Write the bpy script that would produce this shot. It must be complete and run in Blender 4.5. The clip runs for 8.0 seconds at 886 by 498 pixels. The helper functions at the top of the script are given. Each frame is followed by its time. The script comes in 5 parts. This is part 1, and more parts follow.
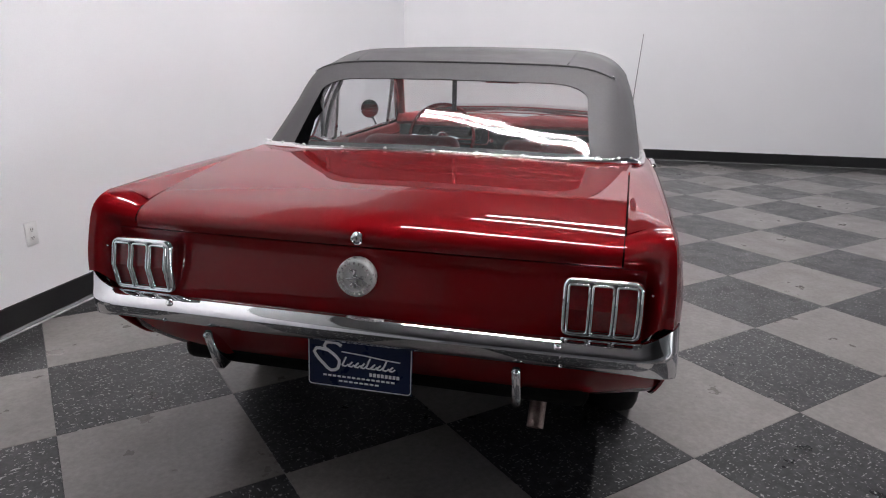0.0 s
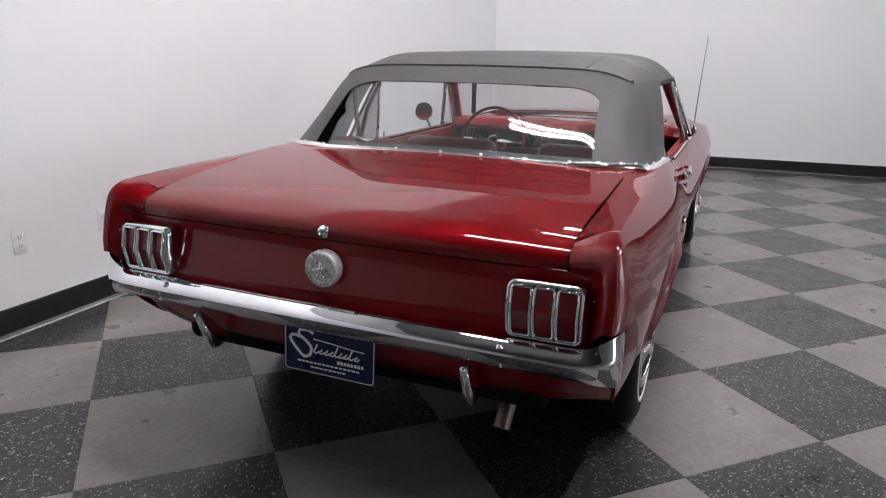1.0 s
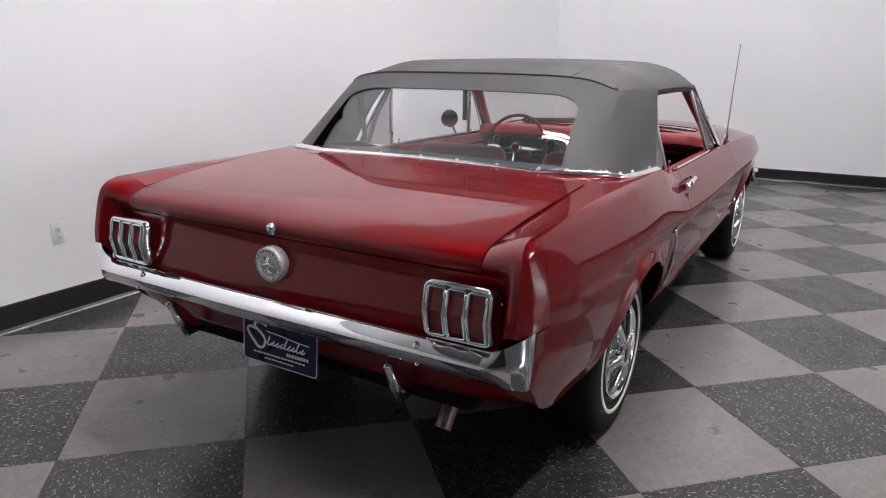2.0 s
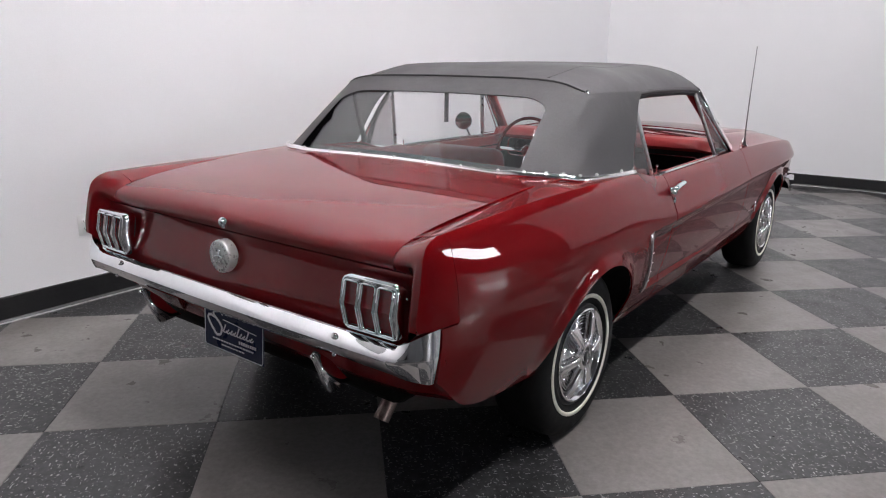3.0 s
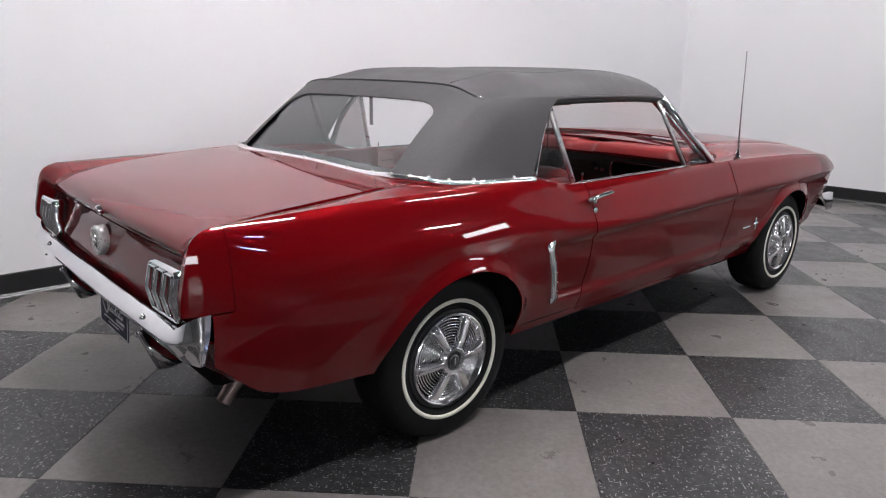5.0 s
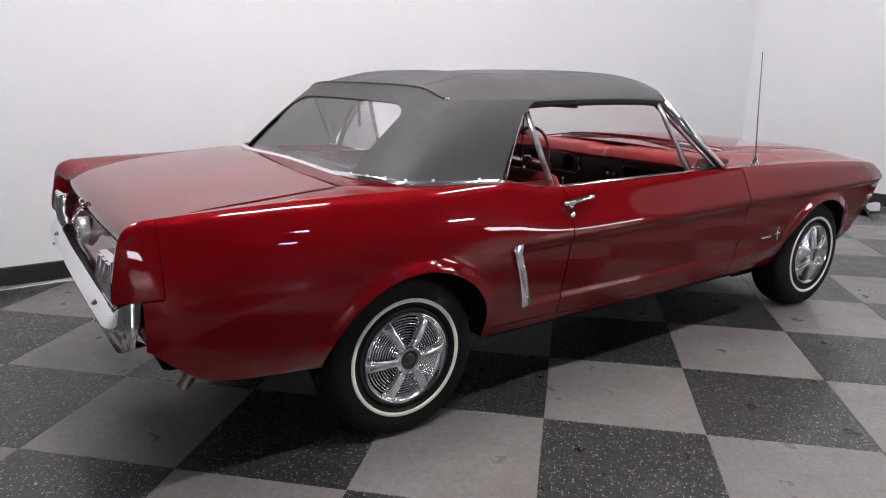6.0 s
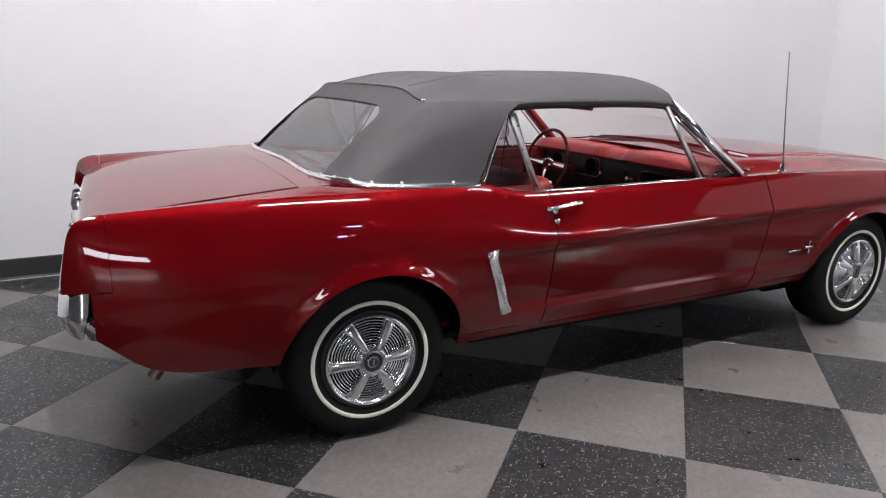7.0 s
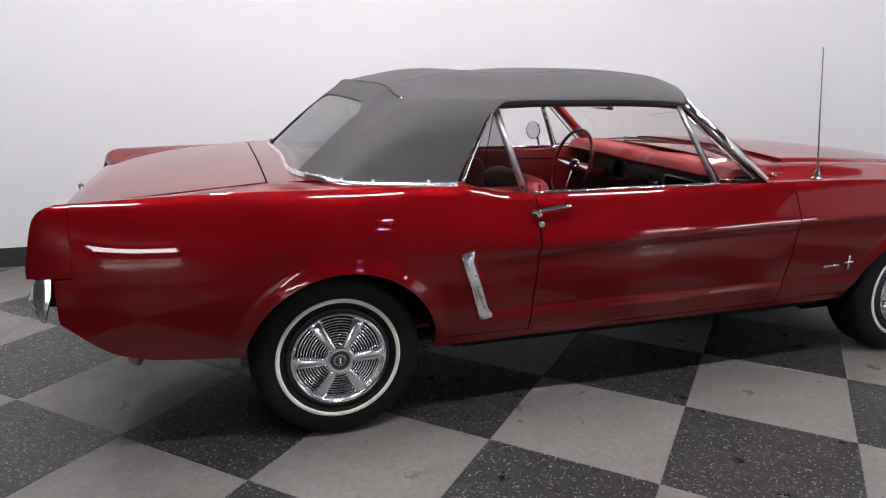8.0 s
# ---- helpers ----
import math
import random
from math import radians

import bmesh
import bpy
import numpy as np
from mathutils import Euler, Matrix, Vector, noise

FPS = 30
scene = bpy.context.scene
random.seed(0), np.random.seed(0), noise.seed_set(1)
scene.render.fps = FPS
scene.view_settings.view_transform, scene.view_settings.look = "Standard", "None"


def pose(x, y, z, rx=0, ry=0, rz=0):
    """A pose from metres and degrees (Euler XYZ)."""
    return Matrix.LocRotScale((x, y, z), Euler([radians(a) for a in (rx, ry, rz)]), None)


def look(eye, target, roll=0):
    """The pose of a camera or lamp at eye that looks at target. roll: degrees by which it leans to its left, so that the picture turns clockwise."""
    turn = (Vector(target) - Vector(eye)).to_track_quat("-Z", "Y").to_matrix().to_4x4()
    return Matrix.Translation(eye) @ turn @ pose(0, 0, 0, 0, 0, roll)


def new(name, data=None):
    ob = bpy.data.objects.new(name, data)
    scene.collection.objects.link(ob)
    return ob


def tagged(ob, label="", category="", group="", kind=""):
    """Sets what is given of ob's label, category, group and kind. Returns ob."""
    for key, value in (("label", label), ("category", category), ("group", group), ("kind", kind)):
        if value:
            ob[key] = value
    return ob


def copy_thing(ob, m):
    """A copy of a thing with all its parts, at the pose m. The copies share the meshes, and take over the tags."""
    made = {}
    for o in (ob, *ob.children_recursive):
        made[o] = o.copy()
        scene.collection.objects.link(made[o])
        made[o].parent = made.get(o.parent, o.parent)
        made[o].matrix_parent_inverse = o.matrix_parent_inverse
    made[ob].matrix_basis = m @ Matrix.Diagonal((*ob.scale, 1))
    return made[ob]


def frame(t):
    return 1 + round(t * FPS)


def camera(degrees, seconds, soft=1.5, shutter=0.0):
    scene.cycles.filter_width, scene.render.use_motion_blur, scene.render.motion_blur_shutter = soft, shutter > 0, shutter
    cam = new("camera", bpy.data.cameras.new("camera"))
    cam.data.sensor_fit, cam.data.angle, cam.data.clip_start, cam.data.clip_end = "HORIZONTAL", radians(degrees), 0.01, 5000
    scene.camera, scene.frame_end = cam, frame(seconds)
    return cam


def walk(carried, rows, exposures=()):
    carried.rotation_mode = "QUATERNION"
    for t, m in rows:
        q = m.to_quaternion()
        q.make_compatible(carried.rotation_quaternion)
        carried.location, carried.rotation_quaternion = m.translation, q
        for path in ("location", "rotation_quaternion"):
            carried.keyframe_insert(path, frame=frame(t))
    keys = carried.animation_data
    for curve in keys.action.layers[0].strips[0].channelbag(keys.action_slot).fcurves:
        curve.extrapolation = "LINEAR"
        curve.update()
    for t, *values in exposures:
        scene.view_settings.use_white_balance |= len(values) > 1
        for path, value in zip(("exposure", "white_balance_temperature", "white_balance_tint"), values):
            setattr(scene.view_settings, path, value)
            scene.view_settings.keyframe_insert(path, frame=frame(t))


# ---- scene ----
cam = camera(66.1, 8.0, 1.1)
PATH = [
    (0, (0.015, -0.031, 1.309), (1.03, 1.599, 0.75), 1.0),
    (0.5, (0.185, -0.159, 1.308), (1.044, 1.561, 0.755), 1.0),
    (1, (0.351, -0.256, 1.309), (1.075, 1.525, 0.758), 0.9),
    (1.5, (0.538, -0.347, 1.307), (1.141, 1.483, 0.769), 0.9),
    (3, (1.102, -0.567, 1.314), (1.379, 1.342, 0.789), 0.7),
    (3.5, (1.306, -0.614, 1.315), (1.489, 1.309, 0.797), 0.8),
    (4, (1.528, -0.65, 1.315), (1.599, 1.282, 0.8), 0.8),
    (4.5, (1.766, -0.659, 1.316), (1.761, 1.275, 0.803), 0.9),
    (6, (2.467, -0.627, 1.315), (2.115, 1.276, 0.812), 0.7),
    (6.5, (2.669, -0.573, 1.313), (2.192, 1.304, 0.813), 0.7),
    (7, (2.874, -0.485, 1.323), (2.274, 1.354, 0.818), 0.7),
    (7.5, (3.068, -0.378, 1.318), (2.346, 1.417, 0.811), 0.7),
    (8, (3.262, -0.264, 1.317), (2.404, 1.469, 0.808), 0.7),
]
walk(cam, [(t, look(eye, target, roll)) for t, eye, target, roll in PATH], [(0, 0.30), (3.5, 0.30), (6, 0.32), (8, 0.42)])

# ---- world ----
world = bpy.data.worlds.new("hall_ambient")
scene.world = world
world.use_nodes = True
world.node_tree.nodes["Background"].inputs[0].default_value = (0.9, 0.93, 1.0, 1)
world.node_tree.nodes["Background"].inputs[1].default_value = 0.02

ROOM_TURN = 45.3                    # the long white wall's heading, in degrees
WALL_A, WALL_B = 2.585, 9.15        # distances of the two white walls from the world's origin
CEILING = 5.6
PARTITION = 3.8                     # top of the white walls
TILE, GRID_X, GRID_Y = 0.6096, 1.815, 1.227
LAMP_POWER = 315.0


# ---- materials ----
def material(name, color, rough=0.5, metal=0.0, coat=0.0):
    m = bpy.data.materials.new(name)
    m.use_nodes = True
    b = m.node_tree.nodes["Principled BSDF"]
    b.inputs["Base Color"].default_value = (*color, 1)
    b.inputs["Roughness"].default_value = rough
    b.inputs["Metallic"].default_value = metal
    b.inputs["Coat Weight"].default_value = coat
    b.inputs["Coat Roughness"].default_value = 0.03
    return m


def node(m, kind, **inputs):
    n = m.node_tree.nodes.new(kind)
    for k, v in inputs.items():
        n.inputs[k.replace("_", " ")].default_value = v
    return n


def wire(m, a, b):
    m.node_tree.links.new(a, b)


def ramp(m, fac, stops):
    r = m.node_tree.nodes.new("ShaderNodeValToRGB")
    e = r.color_ramp.elements
    while len(e) < len(stops):
        e.new(0.5)
    for el, (p, c) in zip(e, stops):
        el.position, el.color = p, (*c, 1)
    wire(m, fac, r.inputs[0])
    return r


def coords(m, scale=(1, 1, 1)):
    c = m.node_tree.nodes.new("ShaderNodeTexCoord")
    mp = m.node_tree.nodes.new("ShaderNodeMapping")
    mp.inputs["Scale"].default_value = scale
    wire(m, c.outputs["Object"], mp.inputs["Vector"])
    return mp.outputs["Vector"]


def noise_tex(m, vec, scale, detail=4.0, rough=0.55):
    n = node(m, "ShaderNodeTexNoise", Scale=scale, Detail=detail, Roughness=rough)
    wire(m, vec, n.inputs["Vector"])
    return n.outputs["Fac"]


def bump(m, height, strength, distance=0.002):
    n = node(m, "ShaderNodeBump", Strength=strength, Distance=distance)
    wire(m, height, n.inputs["Height"])
    wire(m, n.outputs["Normal"], m.node_tree.nodes["Principled BSDF"].inputs["Normal"])
    return n


def bsdf(m):
    return m.node_tree.nodes["Principled BSDF"]


def grained(name, dark, light, scale, rough=(0.4, 0.6), metal=0.0, relief=0.0, coat=0.0, fine=12.0):
    """Two scales of noise between two colours, with roughness that varies along."""
    m = material(name, light, rough[0], metal, coat)
    v = coords(m)
    big, small = noise_tex(m, v, scale, 3), noise_tex(m, v, scale * fine, 5)
    mix = node(m, "ShaderNodeMath")
    mix.operation = "MULTIPLY_ADD"
    wire(m, small, mix.inputs[0])
    mix.inputs[1].default_value = 0.5
    half = node(m, "ShaderNodeMath")
    half.operation = "MULTIPLY"
    wire(m, big, half.inputs[0])
    half.inputs[1].default_value = 0.5
    wire(m, half.outputs[0], mix.inputs[2])
    c = ramp(m, mix.outputs[0], [(0.36, dark), (0.62, light)])
    wire(m, c.outputs["Color"], bsdf(m).inputs["Base Color"])
    r = ramp(m, big, [(0.3, (rough[0],) * 3), (0.7, (rough[1],) * 3)])
    wire(m, r.outputs["Color"], bsdf(m).inputs["Roughness"])
    if relief:
        bump(m, small, relief)
    return m


def paint_material():
    """Deep red metallic base under a clear coat with orange peel and slight waves."""
    m = grained("red_car_paint", (0.142, 0.0016, 0.0034), (0.168, 0.0020, 0.0045), 3.0, (0.38, 0.44), 0.28, 0, 1.0, 300)
    bsdf(m).inputs["Specular IOR Level"].default_value = 0.0
    bsdf(m).inputs["Coat Roughness"].default_value = 0.015
    bsdf(m).inputs["Coat IOR"].default_value = 1.46
    bsdf(m).inputs["Coat Weight"].default_value = 0.92
    v = coords(m)
    wave = node(m, "ShaderNodeBump", Strength=0.010, Distance=0.01)
    wire(m, noise_tex(m, v, 7.0, 2), wave.inputs["Height"])
    peel = node(m, "ShaderNodeBump", Strength=0.007, Distance=0.001)
    wire(m, noise_tex(m, v, 260.0, 1), peel.inputs["Height"])
    wire(m, wave.outputs["Normal"], peel.inputs["Normal"])
    wire(m, peel.outputs["Normal"], bsdf(m).inputs["Coat Normal"])
    return m


def mixed(m, fac, a, b, kind="MIX"):
    """Blends two colours; each is a socket or a triple."""
    n = node(m, "ShaderNodeMix")
    n.data_type, n.blend_type = "RGBA", kind
    for src, k in ((fac, 0), (a, 6), (b, 7)):
        if isinstance(src, (int, float)):
            n.inputs[k].default_value = src
        elif isinstance(src, tuple):
            n.inputs[k].default_value = (*src, 1)
        else:
            wire(m, src, n.inputs[k])
    return n.outputs[2]


def floor_material(name, base, dirt, dark):
    m = material(name, base, 0.3, 0.0, 0.2)
    bsdf(m).inputs["Specular IOR Level"].default_value = 0.28
    bsdf(m).inputs["Coat Roughness"].default_value = 0.09
    v = coords(m)
    info = m.node_tree.nodes.new("ShaderNodeObjectInfo")
    shift = node(m, "ShaderNodeVectorMath")
    shift.operation = "MULTIPLY_ADD"
    wire(m, info.outputs["Random"], shift.inputs[0])
    shift.inputs[1].default_value = (37.0, 23.0, 11.0)
    wire(m, v, shift.inputs[2])
    v = shift.outputs[0]
    cloud = ramp(m, noise_tex(m, v, 5.0, 6, 0.62), [(0.28, dirt), (0.72, base)]).outputs["Color"]
    grain = noise_tex(m, v, 160.0, 3)
    if dark:
        # marbling, then pale chips of uneven size, thicker in some patches than in others
        marble = ramp(m, noise_tex(m, v, 34.0, 5, 0.65), [(0.40, (0.45, 0.45, 0.45)), (0.70, (1.8, 1.8, 1.8))]).outputs["Color"]
        col = mixed(m, 0.75, cloud, marble, "MULTIPLY")
        turned = m.node_tree.nodes.new("ShaderNodeMapping")
        turned.inputs["Scale"].default_value = (1.0, 2.3, 1.0)
        wire(m, v, turned.inputs["Vector"])
        crossed = m.node_tree.nodes.new("ShaderNodeMapping")
        crossed.inputs["Scale"].default_value = (2.3, 1.0, 1.0)
        crossed.inputs["Rotation"].default_value = (0, 0, 0.6)
        wire(m, v, crossed.inputs["Vector"])
        for src, scale, lo, tone in ((turned, 62.0, 0.69, (0.27, 0.27, 0.265)), (crossed, 58.0, 0.70, (0.19, 0.19, 0.185))):
            n = node(m, "ShaderNodeTexNoise", Scale=scale, Detail=0.5, Roughness=0.5)
            wire(m, src.outputs["Vector"], n.inputs["Vector"])
            chips = ramp(m, n.outputs["Fac"], [(lo, (0, 0, 0)), (lo + 0.025, (1, 1, 1))]).outputs["Color"]
            col = mixed(m, chips, col, tone)
    else:
        fine = ramp(m, noise_tex(m, v, 45.0, 5, 0.7), [(0.30, (0.74, 0.72, 0.71)), (0.70, (1.18, 1.17, 1.17))]).outputs["Color"]
        col = mixed(m, 0.8, cloud, fine, "MULTIPLY")
        specks = ramp(m, noise_tex(m, v, 42.0, 3, 0.6), [(0.75, (0, 0, 0)), (0.80, (0.8, 0.8, 0.8))]).outputs["Color"]
        col = mixed(m, specks, col, (0.09, 0.082, 0.07))
        scuff = m.node_tree.nodes.new("ShaderNodeMapping")
        scuff.inputs["Scale"].default_value = (1.0, 7.0, 1.0)
        scuff.inputs["Rotation"].default_value = (0, 0, 0.5)
        wire(m, v, scuff.inputs["Vector"])
        marks = ramp(m, noise_tex(m, scuff.outputs["Vector"], 6.0, 4, 0.6), [(0.72, (0, 0, 0)), (0.80, (0.6, 0.6, 0.6))]).outputs["Color"]
        col = mixed(m, marks, col, (0.085, 0.078, 0.072))
    wire(m, col, bsdf(m).inputs["Base Color"])
    r = ramp(m, noise_tex(m, v, 7.0, 5), [(0.3, (0.26,) * 3), (0.7, (0.42,) * 3)])
    wire(m, r.outputs["Color"], bsdf(m).inputs["Roughness"])
    bump(m, grain, 0.05, 0.001)
    return m


def glass_material(name, tint=(0.95, 0.97, 0.96), rough=0.0, ior=1.45, haze=0.0, waves=0.0):
    """A thin pane: mostly clear, with a mirror share by angle."""
    m = bpy.data.materials.new(name)
    m.use_nodes = True
    nt = m.node_tree
    nt.nodes.remove(nt.nodes["Principled BSDF"])
    clear = nt.nodes.new("ShaderNodeBsdfTransparent")
    clear.inputs[0].default_value = (*tint, 1)
    gloss = nt.nodes.new("ShaderNodeBsdfGlossy")
    gloss.inputs["Roughness"].default_value = rough
    edge = nt.nodes.new("ShaderNodeLayerWeight")
    edge.inputs[0].default_value = 0.5
    p5 = nt.nodes.new("ShaderNodeMath")
    p5.operation = "POWER"
    p5.inputs[1].default_value = 5.0
    nt.links.new(edge.outputs["Facing"], p5.inputs[0])
    fres = nt.nodes.new("ShaderNodeMath")
    fres.operation = "MULTIPLY_ADD"
    fres.inputs[1].default_value, fres.inputs[2].default_value = 0.9, 2 * ((ior - 1) / (ior + 1)) ** 2
    nt.links.new(p5.outputs[0], fres.inputs[0])
    mix = nt.nodes.new("ShaderNodeMixShader")
    nt.links.new(fres.outputs[0], mix.inputs[0])
    last = clear.outputs[0]
    if haze:
        film = nt.nodes.new("ShaderNodeBsdfDiffuse")
        film.inputs[0].default_value = (0.75, 0.75, 0.77, 1)
        hz = nt.nodes.new("ShaderNodeMixShader")
        hz.inputs[0].default_value = haze
        nt.links.new(clear.outputs[0], hz.inputs[1])
        nt.links.new(film.outputs[0], hz.inputs[2])
        last = hz.outputs[0]
    nt.links.new(last, mix.inputs[1])
    nt.links.new(gloss.outputs[0], mix.inputs[2])
    nt.links.new(mix.outputs[0], nt.nodes["Material Output"].inputs[0])
    if waves:
        b = node(m, "ShaderNodeBump", Strength=waves, Distance=0.01)
        wire(m, noise_tex(m, coords(m), 4.0, 1), b.inputs["Height"])
        wire(m, b.outputs["Normal"], gloss.inputs["Normal"])
    return m


def vinyl_material():
    m = grained("grey_vinyl", (0.048, 0.0445, 0.0475), (0.062, 0.0575, 0.0615), 5.0, (0.56, 0.70), 0, 0, 0, 30)
    v = coords(m)
    weave = noise_tex(m, v, 1500.0, 2)
    folds = noise_tex(m, v, 6.0, 3)
    b1 = node(m, "ShaderNodeBump", Strength=0.04, Distance=0.0005)
    wire(m, weave, b1.inputs["Height"])
    b2 = node(m, "ShaderNodeBump", Strength=0.18, Distance=0.02)
    wire(m, folds, b2.inputs["Height"])
    wire(m, b1.outputs["Normal"], b2.inputs["Normal"])
    wire(m, b2.outputs["Normal"], bsdf(m).inputs["Normal"])
    return m


PAINT = paint_material()
CHROME = grained("chrome", (0.74, 0.74, 0.76), (0.80, 0.80, 0.82), 6.0, (0.025, 0.05), 1.0)
COVER = grained("bright_wheel_cover", (0.90, 0.90, 0.91), (0.96, 0.96, 0.97), 20.0, (0.10, 0.17), 1.0)
STEEL = grained("dull_bright_metal", (0.45, 0.45, 0.46), (0.62, 0.62, 0.62), 40.0, (0.25, 0.38), 1.0)
VINYL = vinyl_material()
LINING = grained("grey_lining", (0.060, 0.058, 0.062), (0.080, 0.077, 0.082), 6.0, (0.7, 0.85))
BLACK = grained("black_trim", (0.010, 0.010, 0.011), (0.018, 0.018, 0.02), 14.0, (0.4, 0.6))
UNDER = grained("dark_underbody", (0.003, 0.003, 0.003), (0.007, 0.0065, 0.006), 8.0, (0.8, 0.95))
bsdf(UNDER).inputs["Specular IOR Level"].default_value = 0.1
PITCH = grained("matte_black", (0.0012, 0.0012, 0.0014), (0.0025, 0.0025, 0.0028), 9.0, (0.9, 1.0))
bsdf(PITCH).inputs["Specular IOR Level"].default_value = 0.0
RUBBER = grained("tyre_rubber", (0.0035, 0.0035, 0.0035), (0.007, 0.007, 0.007), 25.0, (0.6, 0.75), 0, 0.15)
bsdf(RUBBER).inputs["Specular IOR Level"].default_value = 0.2
WHITEWALL = grained("whitewall_rubber", (0.74, 0.72, 0.61), (0.84, 0.82, 0.71), 12.0, (0.5, 0.6))
RED_TRIM = grained("red_interior_vinyl", (0.24, 0.009, 0.011), (0.31, 0.014, 0.016), 7.0, (0.4, 0.5), 0, 0.2, 0, 60)
RED_CARPET = grained("red_carpet", (0.10, 0.004, 0.005), (0.16, 0.008, 0.01), 60.0, (0.9, 1.0), 0, 0.5)
GLASS = glass_material("clear_glass")
QUARTER_GLASS = glass_material("tinted_quarter_glass", (0.45, 0.42, 0.43), 0.02, 1.3)
VINYL_PANE = glass_material("clear_vinyl_window", (0.88, 0.88, 0.89), 0.03, 1.58, 0.045, 0.22)
LENS = grained("red_lens", (0.11, 0.002, 0.004), (0.18, 0.003, 0.006), 30.0, (0.08, 0.14), 0, 0, 0.5)
WALL_PAINT = grained("white_wall_paint", (0.76, 0.755, 0.77), (0.80, 0.795, 0.81), 0.7, (0.5, 0.62), 0, 0.06, 0, 200)
BASE_PAINT = grained("black_rubber_base", (0.008, 0.008, 0.009), (0.014, 0.014, 0.015), 5.0, (0.3, 0.42))
DARK_PAINT = grained("grey_hall_paint", (0.20, 0.20, 0.205), (0.25, 0.25, 0.255), 0.6, (0.6, 0.8))
CEIL_PAINT = grained("ceiling_paint", (0.075, 0.075, 0.078), (0.095, 0.095, 0.097), 0.8, (0.7, 0.9))
TILE_DARK = floor_material("charcoal_vinyl_tile", (0.030, 0.029, 0.031), (0.022, 0.022, 0.023), True)
TILE_LIGHT = floor_material("grey_vinyl_tile", (0.196, 0.184, 0.178), (0.158, 0.146, 0.139), False)
GROUT = grained("floor_bedding", (0.02, 0.02, 0.02), (0.04, 0.04, 0.04), 9.0, (0.6, 0.8))
PLASTIC = grained("white_plastic", (0.72, 0.72, 0.72), (0.78, 0.78, 0.78), 20.0, (0.3, 0.4))
BLUE_PLATE = grained("navy_plate", (0.006, 0.012, 0.045), (0.010, 0.018, 0.06), 20.0, (0.25, 0.35))
bsdf(BLUE_PLATE).inputs["Specular IOR Level"].default_value = 0.25
PLATE_PRINT = grained("pale_print", (0.78, 0.80, 0.83), (0.86, 0.87, 0.89), 60.0, (0.3, 0.4))
MAROON = grained("maroon_wheel_rim", (0.09, 0.004, 0.006), (0.13, 0.008, 0.01), 20.0, (0.15, 0.25))
BLACK_STEEL = grained("weathered_mast_steel", (0.16, 0.16, 0.17), (0.30, 0.30, 0.31), 60.0, (0.3, 0.45), 0.8)
CAST = grained("cast_silver", (0.52, 0.52, 0.52), (0.72, 0.72, 0.71), 50.0, (0.24, 0.36), 0.35)


def tube_material(share=1.0, tint=(0.985, 0.958, 0.985)):
    m = material("lamp_tube", (0.9, 0.9, 0.9), 0.4)
    b = bsdf(m)
    b.inputs["Emission Color"].default_value = (*tint, 1)
    b.inputs["Emission Strength"].default_value = LAMP_POWER * share
    return m


TUBE, MAIN_TUBE, DIM_TUBE, FAINT_TUBE = tube_material(), tube_material(0.55), tube_material(0.3), tube_material(0.16)
BLUE_TUBE = tube_material(0.5, (0.45, 0.55, 1.0))


# ---- mesh helpers ----
def thing(name, at=None, label="", category="", group=""):
    ob = new(name)
    ob.empty_display_size = 0.1
    if at is not None:
        ob.matrix_world = at
    return tagged(ob, label, category, group)


def part(name, bm, mat, parent=None, label="", smooth=True, at=None):
    me = bpy.data.meshes.new(name)
    bmesh.ops.recalc_face_normals(bm, faces=bm.faces)
    bm.to_mesh(me)
    bm.free()
    if smooth:
        for p in me.polygons:
            p.use_smooth = True
    me.materials.append(mat)
    ob = new(name, me)
    if parent is not None:
        ob.parent = parent
    if at is not None:
        ob.matrix_basis = at
    if label:
        ob["label"] = label
    return ob


def sharp(ob, degrees=35):
    """Splits the shading where faces meet at more than this angle."""
    bm = bmesh.new()
    bm.from_mesh(ob.data)
    for e in bm.edges:
        e.smooth = not (len(e.link_faces) == 2 and e.calc_face_angle(0) > radians(degrees))
    bm.to_mesh(ob.data)
    bm.free()
    return ob


def box(bm, x0, x1, y0, y1, z0, z1, bevel=0.0, seg=2):
    vs = bmesh.ops.create_cube(bm, size=1, matrix=Matrix.LocRotScale(((x0 + x1) / 2, (y0 + y1) / 2, (z0 + z1) / 2), None, (abs(x1 - x0), abs(y1 - y0), abs(z1 - z0))))["verts"]
    if bevel:
        es = {e for v in vs for e in v.link_edges}
        bmesh.ops.bevel(bm, geom=list(es), offset=bevel, segments=seg, affect="EDGES", profile=0.5)
    return bm


def boxed(*args, **kw):
    return box(bmesh.new(), *args, **kw)


def lathe(bm, profile, n=64, m=Matrix()):
    """profile: (radius, height) rows, turned about the local z, laid by m."""
    rings = []
    for r, h in profile:
        rings.append([bm.verts.new(m @ Vector((r * math.cos(2 * math.pi * k / n), r * math.sin(2 * math.pi * k / n), h))) for k in range(n)])
    for a, b in zip(rings, rings[1:]):
        for k in range(n):
            bm.faces.new((a[k], a[(k + 1) % n], b[(k + 1) % n], b[k]))
    for ring, h in ((rings[0], profile[0]), (rings[-1], profile[-1])):
        if h[0] > 1e-4 and h[0] < 0.02:
            bm.faces.new(ring)
    return bm


